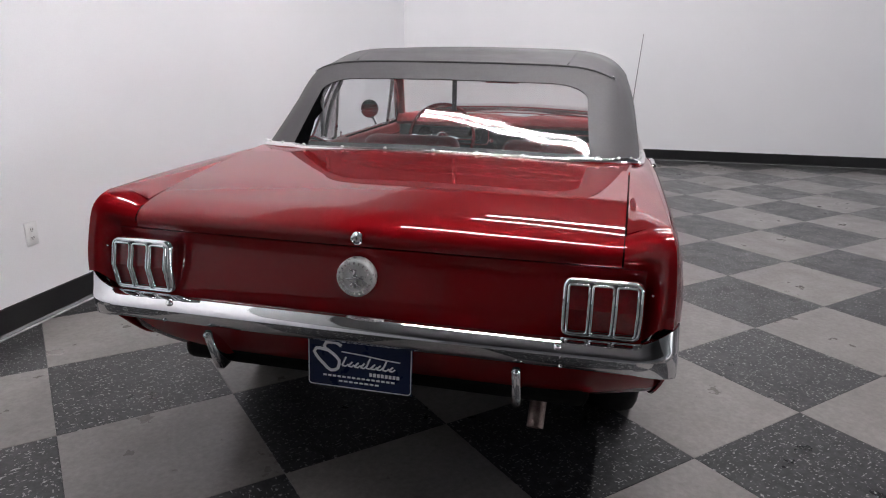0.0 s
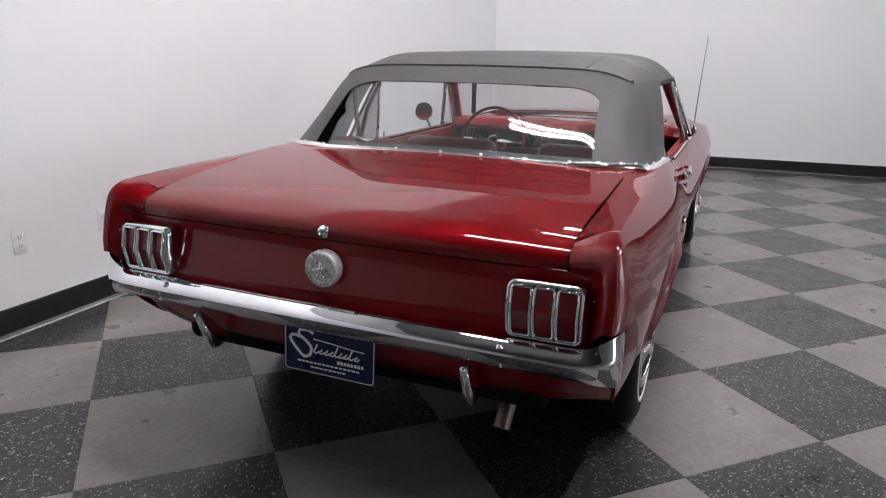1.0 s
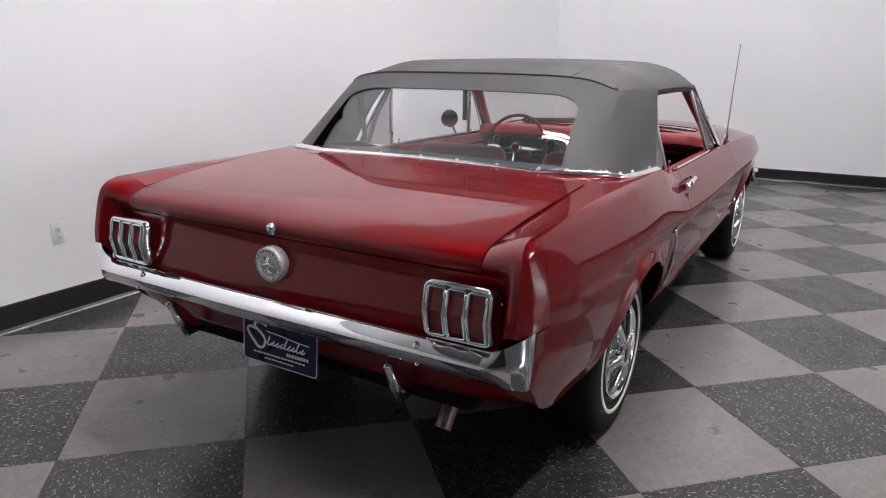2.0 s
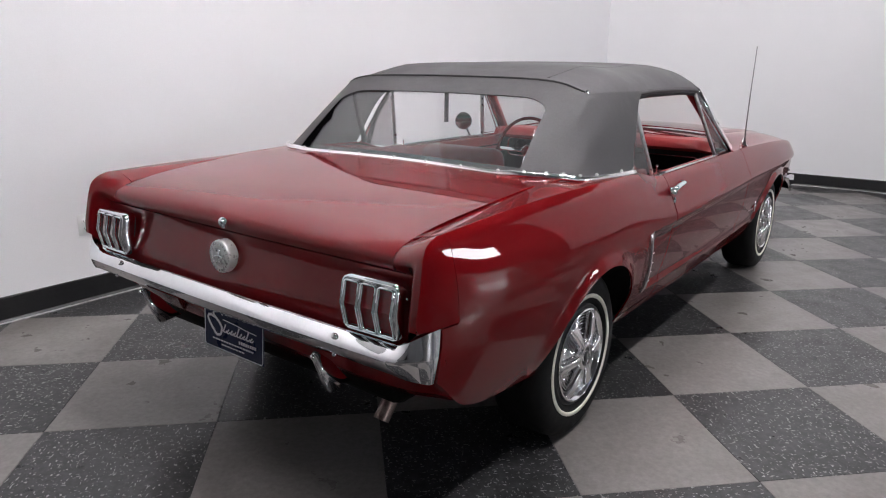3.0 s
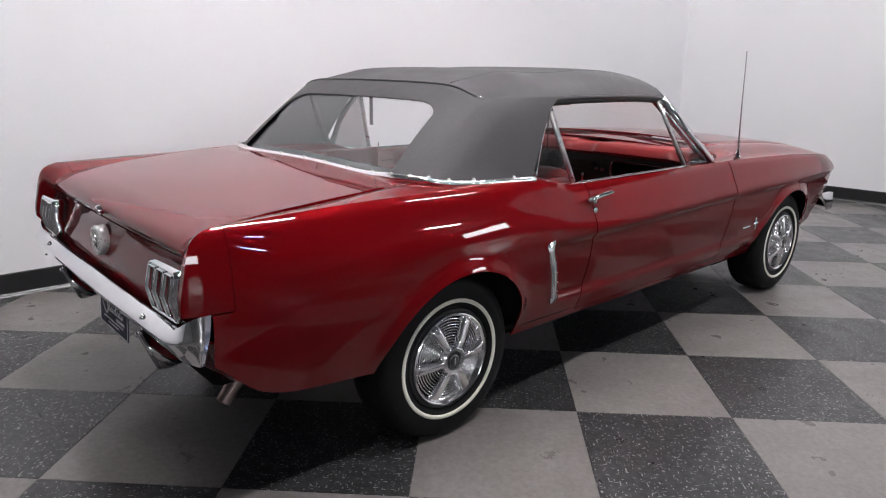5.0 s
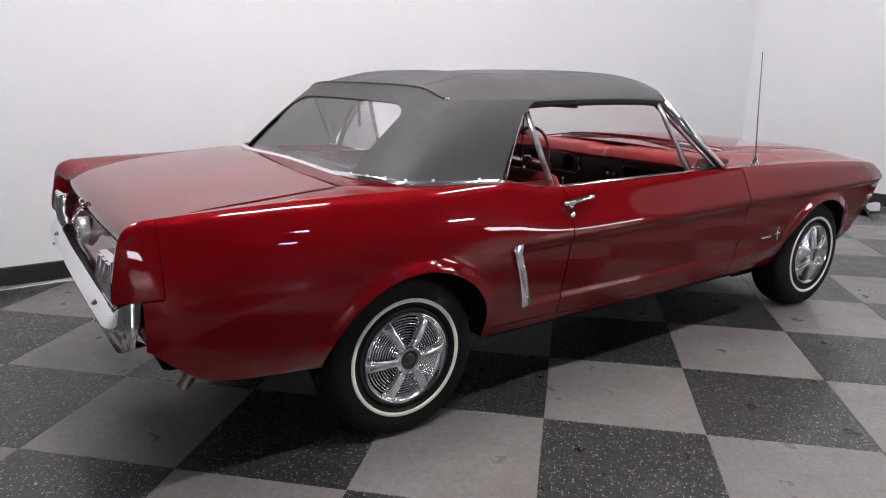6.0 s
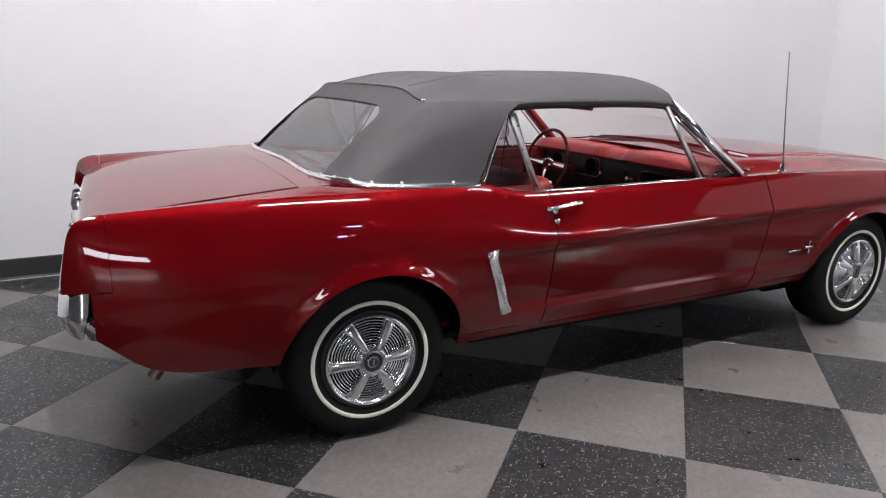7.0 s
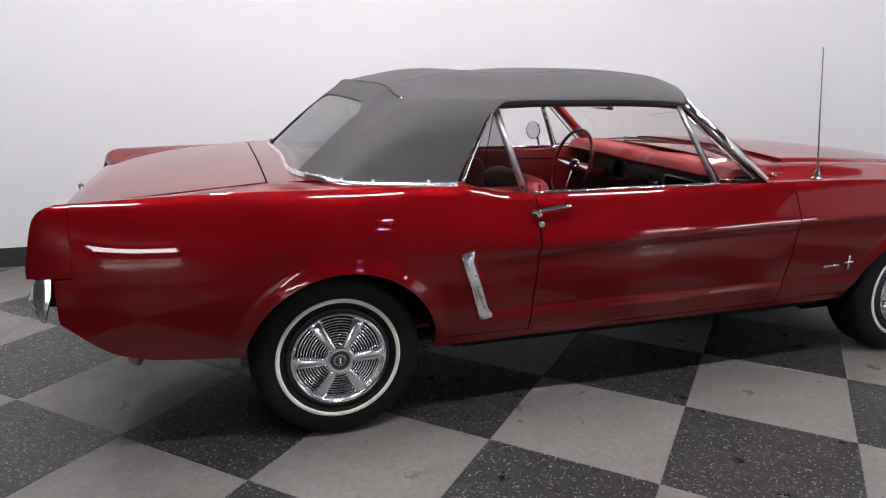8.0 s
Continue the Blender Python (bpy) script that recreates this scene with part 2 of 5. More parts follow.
def sweep(bm, path, section, closed=False, up=(0, 0, 1), caps=True):
    """Carries a section (rows of sideways, upward) along the path; section may be a function of the share of the way."""
    pts = [Vector(p) for p in path]
    n = len(pts)
    rings = []
    for i, p in enumerate(pts):
        a, b = pts[(i - 1) % n if closed else max(i - 1, 0)], pts[(i + 1) % n if closed else min(i + 1, n - 1)]
        d = (b - a).normalized()
        side = d.cross(Vector(up))
        side = side.normalized() if side.length > 1e-6 else Vector((0, 1, 0))
        top = side.cross(d).normalized()
        sec = section(i / (n - 1)) if callable(section) else section
        rings.append([bm.verts.new(p + side * s + top * u) for s, u in sec])
    k = len(rings[0])
    for i in range(n if closed else n - 1):
        a, b = rings[i], rings[(i + 1) % n]
        for j in range(k):
            bm.faces.new((a[j], b[j], b[(j + 1) % k], a[(j + 1) % k]))
    if caps and not closed:
        bm.faces.new(rings[0][::-1])
        bm.faces.new(rings[-1])
    return bm


def round_section(r, n=10, flat=1.0):
    return [(r * math.cos(2 * math.pi * k / n), r * flat * math.sin(2 * math.pi * k / n)) for k in range(n)]


def curve(*rows):
    """A smooth line through (x, value) rows, without overshoot."""
    xs, ys = [r[0] for r in rows], [r[1] for r in rows]
    n = len(xs)
    d = [(ys[i + 1] - ys[i]) / (xs[i + 1] - xs[i]) for i in range(n - 1)]
    m = [d[0]] + [0 if d[i - 1] * d[i] <= 0 else 2 * d[i - 1] * d[i] / (d[i - 1] + d[i]) for i in range(1, n - 1)] + [d[-1]]

    def f(x):
        if x <= xs[0]:
            return ys[0]
        if x >= xs[-1]:
            return ys[-1]
        i = 0
        while x > xs[i + 1]:
            i += 1
        h = xs[i + 1] - xs[i]
        t = (x - xs[i]) / h
        return (ys[i] * (1 + 2 * t) * (1 - t) ** 2 + h * m[i] * t * (1 - t) ** 2 + ys[i + 1] * t * t * (3 - 2 * t) + h * m[i + 1] * t * t * (t - 1))
    return f


def trail(rows, n=40):
    """n + 1 points on a smooth line through some rows, by its length."""
    rows = [Vector(r) for r in rows]
    s = [0.0]
    for a, b in zip(rows, rows[1:]):
        s.append(s[-1] + (b - a).length)
    fs = [curve(*[(si, r[k]) for si, r in zip(s, rows)]) for k in range(len(rows[0]))]
    return [Vector([f(s[-1] * i / n) for f in fs]) for i in range(n + 1)]


def ease(t):
    t = min(max(t, 0.0), 1.0)
    return t * t * (3 - 2 * t)


def sheet(name, fn, u0, u1, v0, v1, step, mat, parent, cuts=(), flip=False, thick=0.006, label=""):
    """A trimmed panel: fn(u, v) gives its places; each cut is a distance in (u, v), negative where the panel is cut away."""
    nu, nv = max(2, math.ceil((u1 - u0) / step)), max(2, math.ceil((v1 - v0) / step))
    hu, hv = (u1 - u0) / nu, (v1 - v0) / nv
    h = max(hu, hv)
    uv = [[u0 + hu * i, v0 + hv * j] for i in range(nu + 1) for j in range(nv + 1)]
    for p in uv:
        for c in cuts:
            d = c(*p)
            if abs(d) < 0.62 * h:
                e = 1e-4
                gx, gy = (c(p[0] + e, p[1]) - d) / e, (c(p[0], p[1] + e) - d) / e
                g = gx * gx + gy * gy
                if g > 1e-4:
                    p[0] -= d * gx / g
                    p[1] -= d * gy / g
    faces, rim = [], set()
    for i in range(nu):
        for j in range(nv):
            q = (i * (nv + 1) + j, (i + 1) * (nv + 1) + j, (i + 1) * (nv + 1) + j + 1, i * (nv + 1) + j + 1)
            cu, cv = sum(uv[k][0] for k in q) / 4, sum(uv[k][1] for k in q) / 4
            if all(c(cu, cv) > 0 for c in cuts):
                faces.append(q[::-1] if flip else q)
            else:
                rim.update(q)
    used = sorted({k for f in faces for k in f})
    for k in used:
        for turn in range(2):
            for c in cuts:
                p, e = uv[k], 1e-4
                d = c(*p)
                if d < -1e-5 or (k in rim and turn == 0 and 0 < d < 1.2 * h):
                    gx, gy = (c(p[0] + e, p[1]) - d) / e, (c(p[0], p[1] + e) - d) / e
                    g = max(gx * gx + gy * gy, 0.05)
                    p[0] -= d * gx / g
                    p[1] -= d * gy / g
    index = {k: i for i, k in enumerate(used)}
    me = bpy.data.meshes.new(name)
    me.from_pydata([fn(*uv[k]) for k in used], [], [[index[k] for k in f] for f in faces])
    me.validate()
    for p in me.polygons:
        p.use_smooth = True
    me.materials.append(mat)
    ob = new(name, me)
    ob.parent = parent
    if thick:
        s = ob.modifiers.new("thickness", "SOLIDIFY")
        s.thickness, s.offset = thick, -1
        split = ob.modifiers.new("crisp_rim", "EDGE_SPLIT")
        split.split_angle = radians(50)
    if label:
        ob["label"] = label
    return ob


def rounded(cx, cy, hx, hy, r):
    """Distance to a rounded rectangle, negative inside."""
    def f(u, v):
        dx, dy = abs(u - cx) - hx + r, abs(v - cy) - hy + r
        return math.hypot(max(dx, 0), max(dy, 0)) + min(max(dx, dy), 0) - r
    return f


def loop_path(hy, hz, r, ridge, n=6):
    """A rounded rectangle in y and z; its middle height stands out by ridge."""
    pts = []
    for cy, cz, a0 in ((hy - r, hz - r, 0), (-hy + r, hz - r, 90), (-hy + r, -hz + r, 180), (hy - r, -hz + r, 270)):
        for k in range(n + 1):
            a = radians(a0 + 90 * k / n)
            pts.append((cy + r * math.cos(a), cz + r * math.sin(a)))
        if a0 in (90, 270):
            pts.append((-hy if a0 == 90 else hy, 0.0))
    return [(-ridge * (1 - abs(z) / hz), y, z) for y, z in pts]


# ---- the hall ----
A = radians(ROOM_TURN)
NA, NB = Vector((-math.sin(A), math.cos(A), 0)), Vector((math.cos(A), math.sin(A), 0))
ROOM = Matrix(((NB.x, NA.x, 0, 0), (NB.y, NA.y, 0, 0), (0, 0, 1, 0), (0, 0, 0, 1)))   # local x runs along the long white wall
BACK, RIGHT, FAR = -9.0, -28.0, 21.0


EAST = ROOM @ Matrix.Translation((WALL_B, 0, 0)) @ Matrix.Rotation(radians(3.2), 4, "Z")      # the end wall stands slightly askew


def slab(name, x0, x1, y0, y1, z0, z1, mat, label, m=ROOM):
    ob = part(name, boxed(x0, x1, y0, y1, z0, z1), mat, None, "", False, m)
    return tagged(ob, label, name.split("_")[0], "", "structure")


slab("wall_north", BACK - 0.2, WALL_B + 0.4, WALL_A, WALL_A + 0.2, -0.1, PARTITION, WALL_PAINT, "smooth white painted showroom wall")
slab("wall_upper", BACK - 0.2, FAR + 0.2, WALL_A + 0.01, WALL_A + 0.2, PARTITION + 0.002, CEILING, DARK_PAINT, "plain grey wall above the white partition")
slab("wall_behind", WALL_B + 0.42, FAR, WALL_A + 0.01, WALL_A + 0.2, -0.1, PARTITION, DARK_PAINT, "plain grey wall of the further hall")
slab("wall_east", 0, 0.2, -4.7, WALL_A + 0.19, -0.1, PARTITION, WALL_PAINT, "smooth white painted showroom end wall", EAST)
slab("wall_south", BACK - 0.2, FAR + 0.2, RIGHT - 0.2, RIGHT, -0.1, CEILING, DARK_PAINT, "plain grey far hall wall")
slab("wall_west", BACK - 0.2, BACK, RIGHT, WALL_A, -0.1, CEILING, DARK_PAINT, "plain grey hall wall")
slab("wall_far", FAR, FAR + 0.2, RIGHT, WALL_A + 0.2, -0.1, CEILING, DARK_PAINT, "plain grey wall of the further hall")
slab("ceiling", BACK - 0.2, FAR + 0.2, RIGHT - 0.2, WALL_A + 0.2, CEILING, CEILING + 0.1, CEIL_PAINT, "plain grey hall ceiling")


def baseboard(name, path, m=ROOM):
    sec = [(0.0, 0.0), (0.022, 0.0), (0.017, 0.006), (0.007, 0.016), (0.006, 0.128), (0.003, 0.134), (0.0, 0.134)]
    ob = part(name, sweep(bmesh.new(), path, sec), BASE_PAINT, None, "", False, m)
    return tagged(ob, "black rubber cove base along a white wall", "baseboard", "", "structure")


CAULK = grained("pale_floor_edge", (0.16, 0.16, 0.16), (0.30, 0.30, 0.29), 30.0, (0.3, 0.5))


def floor_edge(name, path, m=ROOM):
    ob = part(name, sweep(bmesh.new(), path, [(0.021, 0.0), (0.029, 0.0), (0.025, 0.004), (0.021, 0.005)]), CAULK, None, "", False, m)
    return tagged(ob, "thin pale bead along the black base", "trim", "", "structure")


floor_edge("trim_north", [(BACK, WALL_A, 0.0), (WALL_B, WALL_A, 0.0)])
floor_edge("trim_east", [(0, WALL_A - 0.03, 0.0), (0, -4.7, 0.0)], EAST)
baseboard("baseboard_north", [(BACK, WALL_A, 0.0), (WALL_B, WALL_A, 0.0)])
baseboard("baseboard_east", [(0, WALL_A - 0.03, 0.0), (0, -4.7, 0.0)], EAST)


# ---- lamps under the ceiling ----
def ceiling_lamp(x, y, z, long, turn=0.0, glow=TUBE):
    """A twin-tube strip light on two rods; long: its length, in metres."""
    lamp = thing("ceiling_light", ROOM @ pose(x, y, z, 0, 0, turn), "white twin-tube strip light out of view under the ceiling", "lamp", "strip lights")
    h = long / 2
    part("housing", boxed(-h - 0.02, h + 0.02, -0.10, 0.10, 0.03, 0.09, bevel=0.008), PLASTIC, lamp, "", False)
    for dy in (-0.055, 0.055):
        bm = lathe(bmesh.new(), [(0.001, -h), (0.019, -h), (0.019, h), (0.001, h)], 16, Matrix.Translation((0, dy, 0.005)) @ Matrix.Rotation(math.pi / 2, 4, "Y"))
        part("tube", bm, glow, lamp, "glowing tube")
    for dx in (-0.7 * h, 0.7 * h):
        part("hanger", boxed(dx - 0.006, dx + 0.006, -0.006, 0.006, 0.09, CEILING - z), STEEL, lamp, "", False)
    return lamp


# the lamp at (0.7, -1.8) is an added fill that keeps the rear quarter lit
for spot in ((2.35, 0.5, 5.1, 2.4, 78, MAIN_TUBE), (6.3, 0.3, 5.1, 2.0, 90, FAINT_TUBE), (8.0, 0.3, 5.1, 2.0, 90, FAINT_TUBE),
             (0.7, -1.8, 5.1, 1.2, 0, MAIN_TUBE), (3.6, -1.9, 5.1, 1.2, 0, TUBE), (6.4, -1.7, 5.1, 1.2, 0, DIM_TUBE),
             (5.6, -9.0, 5.1, 0.30, 0, BLUE_TUBE), (6.9, -14.5, 5.1, 0.5, 0, BLUE_TUBE), (12.2, -11.2, 5.1, 1.5)):
    ceiling_lamp(*spot)


# ---- unseen glowing panels, added high on the far walls for the flank's highlights ----
def panel_glow_material():
    m = material("panel_glow", (0.8, 0.8, 0.8), 0.5)
    bsdf(m).inputs["Emission Color"].default_value = (0.93, 0.96, 1.0, 1)
    bsdf(m).inputs["Emission Strength"].default_value = 16.0
    return m


PANEL_GLOW = panel_glow_material()


def glow_panel(name, m, long, high, panes):
    """m: the middle of the panel on the wall, with local y into the hall."""
    w = tagged(new(name), "wide glowing panel added out of view high on a far wall", "window", "", "structure")
    w.matrix_world = m
    h = long / 2
    for k in range(panes):
        x0, x1 = -h + long * k / panes + 0.04, -h + long * (k + 1) / panes - 0.04
        part("pane", boxed(x0, x1, 0.004, 0.02, -high / 2, high / 2), PANEL_GLOW, w, "", False)
    for k in range(panes + 1):
        x = -h + long * k / panes
        part("glow_post", boxed(x - 0.04, x + 0.04, 0.0, 0.06, -high / 2, high / 2), PLASTIC, w, "", False)
    for z in (-high / 2 - 0.03, high / 2 + 0.03):
        part("glow_frame", boxed(-h - 0.04, h + 0.04, 0.0, 0.06, z - 0.03, z + 0.03), PLASTIC, w, "", False)
    return w


glow_panel("glow_panel_1", ROOM @ Matrix.Translation((-4.7, RIGHT, 3.3)), 6.8, 1.7, 1)
glow_panel("glow_panel_2", ROOM @ Matrix.Translation((FAR, -18.1, 3.5)) @ Matrix.Rotation(math.pi / 2, 4, "Z"), 5.4, 1.7, 1)


# ---- the car: its own axes, x ahead from the rear axle, y to its left, z up from the floor ----
HEADING = 44.8
CAR = thing("convertible_car", pose(1.365, 2.170, 0, 0, 0, HEADING), "dark red sixties convertible with raised grey vinyl top", "car")
WHEELBASE = 2.76
HUB_Z, TYRE_R = 0.308, 0.312

belt_z = curve((-0.95, 0.870), (-0.90, 0.893), (-0.84, 0.908), (-0.3, 0.921), (0.1, 0.917), (0.45, 0.908), (0.55, 0.893), (0.66, 0.872), (0.8, 0.866), (1.4, 0.867), (1.95, 0.868), (2.6, 0.856), (3.1, 0.830), (3.4, 0.800), (3.53, 0.765))
belt_w = curve((-0.96, 0.754), (-0.94, 0.765), (-0.91, 0.775), (-0.88, 0.780), (-0.6, 0.776), (-0.3, 0.773), (0.2, 0.772), (0.6, 0.764), (1.0, 0.765), (1.9, 0.768), (2.6, 0.775), (3.2, 0.77), (3.5, 0.74))
crest_z = curve((-0.95, 0.690), (0.45, 0.688), (1.3, 0.692), (2.0, 0.702), (3.5, 0.710))
cove_z = curve((-0.95, 0.70), (0.45, 0.668), (1.3, 0.682), (2.0, 0.694), (3.3, 0.70), (3.5, 0.70))
crest_w = curve((-0.96, 0.786), (-0.94, 0.799), (-0.91, 0.810), (-0.88, 0.818), (-0.80, 0.830), (-0.6, 0.846), (0.0, 0.857), (0.5, 0.845), (1.3, 0.852), (2.0, 0.848), (2.8, 0.84), (3.3, 0.815), (3.53, 0.775))
low_z = curve((-0.97, 0.60), (-0.885, 0.548), (-0.715, 0.405), (-0.6, 0.372), (-0.372, 0.348), (-0.2, 0.33), (0.3, 0.29), (0.40, 0.285), (0.9, 0.292), (2.0, 0.292), (2.4, 0.29), (3.1, 0.33), (3.25, 0.40), (3.5, 0.52))
tail_x = curve((0.5, -0.87), (0.56, -0.90), (0.62, -0.938), (0.70, -0.943), (0.80, -0.926), (0.86, -0.911), (0.885, -0.896), (0.90, -0.872), (0.912, -0.83))
nose_x = curve((0.3, 3.20), (0.45, 3.29), (0.55, 3.39), (0.63, 3.48), (0.70, 3.525), (0.75, 3.505), (0.79, 3.455), (0.82, 3.37))
ARCHES = ((0.022, 0.292, 0.352), (WHEELBASE + 0.0, 0.290, 0.350))


def arch_distance(x, z):
    return min(math.hypot(x - ax, z - az) - ar for ax, az, ar in ARCHES)


crest_roll = curve((0.1, 1.0), (0.45, 0.5), (0.9, 0.15), (3.5, 0.15))      # share of the upper flank that rounds over the crest


def half_width(x, z):
    zb, zc = belt_z(x), crest_z(x)
    wb, wc = belt_w(x), crest_w(x)
    zv = cove_z(x)
    if z >= zc:
        t = (z - zc) / (zb - zc)
        k = crest_roll(x)
        lean = t * t / (2 * k) if t < k else t - k / 2
        w = wc - (wc - wb - 0.010) * lean / (1 - k / 2) - 0.010 * max(0, 1 - (zb - z) / 0.03) ** 2
    else:
        w = wc - 0.105 * ((zc - z) / (zc - 0.29)) ** 2.0
    if z < zv:
        cove = ease((x - 0.455 - 0.40 * (0.668 - z)) / 0.035) * (1 - 0.35 * ease((x - 1.2) / 1.2))
        w -= 0.018 * cove * ease((zv - z) / 0.022) * ease((z - 0.388) / 0.045)
    d = arch_distance(x, z)
    if d > -0.05 and z > 0.3:
        w += 0.020 * math.exp(-(max(d, 0) / 0.034) ** 2) * ease((z - 0.30) / 0.2)
    return w


SIDE_H = 0.60


def strip(top, low):
    """Height at x and the share v of the way down between two lines."""
    return lambda x, v: top(x) - v / SIDE_H * (top(x) - low(x))


def side(sign, z_at):
    return lambda x, v: (x, sign * half_width(x, z_at(x, v)), z_at(x, v))


body = strip(belt_z, low_z)
door_strip = strip(belt_z, lambda x: 0.318)
rocker_strip = strip(lambda x: 0.314, low_z)


def cut_arch(x, v):
    return arch_distance(x, body(x, v))


def cut_tail(x, v):
    return x - tail_x(body(x, v))


def cut_bumper(x, v):
    return body(x, v) - 0.688


def cut_cap(x, v):
    return max(x + 0.8095, 0.684 - body(x, v))


def cut_nose(x, v):
    return nose_x(body(x, v)) - x


def deck_z(x, y):
    z = deck_line(x)
    return z + 0.012 * (1 - (y / 0.69) ** 2)


deck_line = curve((-0.96, 0.82), (-0.90, 0.848), (-0.86, 0.868), (-0.80, 0.881), (-0.5, 0.912), (-0.2, 0.939), (0.0, 0.948), (0.6, 0.95))
seam_y = curve((-0.95, 0.672), (-0.6, 0.682), (-0.2, 0.692), (0.0, 0.70), (0.5, 0.725))


def slope(v):
    """Rise from the lid's seam to the belt: nearly straight, eased at both ends."""
    return 0.7 * v + 0.3 * ease(v)


def quarter_top(sign):
    def f(x, v):
        y0, y1 = seam_y(x) + 0.002 * (1 - ease((x + 0.17) / 0.05)), belt_w(x)
        y = y0 + (y1 - y0) * v
        front = belt_z(x) + 0.012 * (1 - v) * (1 - ease((x - 0.45) / 0.15))
        z = deck_z(x, y0) + (belt_z(x) - deck_z(x, y0)) * slope(v)
        z += (front - z) * ease((x + 0.22) / 0.24)
        z -= 0.001 * (1 - ease(v / 0.30)) * ease((x + 0.81) / 0.16) * (1 - ease((x + 0.26) / 0.10))
        return (x, sign * y, z + 0.003 * math.sin(math.pi * v))
    return f


def by_rows(rows, n):
    fs = [curve(*[(i / (len(rows) - 1), r[k]) for i, r in enumerate(rows)]) for k in (0, 1)]
    return [Vector((fs[0](i / n), fs[1](i / n))) for i in range(n + 1)]


panel_x = curve((0.54, -0.885), (0.60, -0.903), (0.66, -0.900), (0.735, -0.884), (0.78, -0.876), (0.808, -0.880), (0.83, -0.885))
DOORS, FENDERS = {}, {}
for sign in (-1, 1):
    q = sheet("quarter_panel", side(sign, body), -0.868, 0.757, 0, SIDE_H, 0.014, PAINT, CAR, (cut_arch, cut_cap), sign < 0)
    sheet("quarter_top", quarter_top(sign), -0.8095, 0.757, 0, 1, 0.02, PAINT, q, (), sign < 0)
    e = sheet("end_cap", side(sign, body), -0.96, -0.811, 0, SIDE_H, 0.010, PAINT, CAR, (cut_tail, cut_bumper), sign < 0)
    outer_rows = [(-0.811, belt_z(-0.811)), (-0.832, belt_z(-0.832))] + [(tail_x(z), z) for z in (0.902, 0.892, 0.875, 0.85, 0.815, 0.78, 0.745, 0.715, 0.690)]
    inner_rows = [(-0.811, 0.873), (-0.833, 0.870), (-0.850, 0.865), (-0.867, 0.855), (-0.879, 0.841), (-0.882, 0.830)] + [(panel_x(z) + 0.010, z) for z in (0.80, 0.75, 0.70, 0.66, 0.63)]
    OUTER, INNER = by_rows(outer_rows, 40), by_rows(inner_rows, 40)

    def cap_face(s, v, sign=sign, a=INNER, b=OUTER):
        i = min(int(s * 40), 39)
        p, q = a[i].lerp(a[i + 1], s * 40 - i), b[i].lerp(b[i + 1], s * 40 - i)
        y1 = half_width(q.x, min(q.y, belt_z(q.x)))
        k = slope(v) + (ease((v - 0.40) / 0.45) - slope(v)) * ease((s - 0.46) / 0.14)
        return (p.x + (q.x - p.x) * k, sign * (0.675 + (y1 - 0.675) * v), p.y + (q.y - p.y) * k + 0.006 * math.sin(math.pi * v) * (1 - ease(s / 0.3)))
    sheet("cap_face", cap_face, 0, 1, 0, 1, 0.03, PAINT, e, (), sign < 0, 0)
    DOORS[sign] = sheet("door", side(sign, door_strip), 0.763, 1.982, 0, SIDE_H, 0.014, PAINT, CAR, (), sign < 0)
    sheet("rocker", side(sign, rocker_strip), 0.385, 2.375, 0, SIDE_H, 0.05, PAINT, CAR, (), sign < 0)
    fdr = FENDERS[sign] = sheet("front_fender", side(sign, body), 1.988, 3.53, 0, SIDE_H, 0.016, PAINT, CAR, (cut_arch, cut_nose), sign < 0)

    def fender_top(x, v, sign=sign):
        y0, y1 = 0.60, belt_w(x)
        return (x, sign * (y0 + (y1 - y0) * v), hood_z(x, 0.60) + (belt_z(x) - hood_z(x, 0.60)) * ease(v) + 0.006 * math.sin(math.pi * v))
    hood_line = curve((1.86, 0.925), (2.1, 0.928), (2.6, 0.912), (3.1, 0.87), (3.45, 0.81))

    def hood_z(x, y):
        return hood_line(x) + 0.022 * (1 - (y / 0.60) ** 2)
    sheet("fender_top", fender_top, 1.86, 3.44, 0, 1, 0.04, PAINT, fdr, (), sign < 0)

    # dark liner inside each wheel opening
    for ax, az, ar in ARCHES:
        bm = bmesh.new()
        rings = []
        for inner in (False, True):
            ring = []
            for a in [math.pi * k / 20 for k in range(21)]:
                x, z = ax + (ar + 0.006) * math.cos(a), az + (ar + 0.006) * math.sin(a)
                ring.append(bm.verts.new((x, sign * (0.56 if inner else half_width(x, z) - 0.010), z)))
            rings.append(ring)
        for k in range(20):
            bm.faces.new((rings[0][k], rings[0][k + 1], rings[1][k + 1], rings[1][k]))
        bm.faces.new(rings[1])
        part("wheel_well", bm, UNDER, CAR)

hood = sheet("hood", lambda x, y: (x, y, hood_z(x, y) + 0.010 - 0.014 * ease((abs(y) - 0.57) / 0.022)), 2.10, 3.44, -0.592, 0.592, 0.022, PAINT, CAR)
sheet("cowl", lambda x, y: (x, y, hood_z(x, y) - 0.004), 1.84, 2.094, -0.60, 0.60, 0.05, PAINT, CAR)

# lid: a profile from the front edge back and over the rear edge
LID = trail([(-0.216, 0.938), (-0.5, 0.914), (-0.66, 0.899), (-0.78, 0.882), (-0.845, 0.868), (-0.880, 0.852), (-0.892, 0.832), (-0.885, 0.811)], 60)


def lid_place(s, y):
    i = min(int(s * 60), 59)
    p = LID[i].lerp(LID[i + 1], s * 60 - i)
    k = (y / 0.69) ** 2
    return (p.x + 0.010 * k * ease((s - 0.3) / 0.7), y, p.y + (0.012 * (1 - k) + 0.002) * (1 - ease((s - 0.8) / 0.2)))


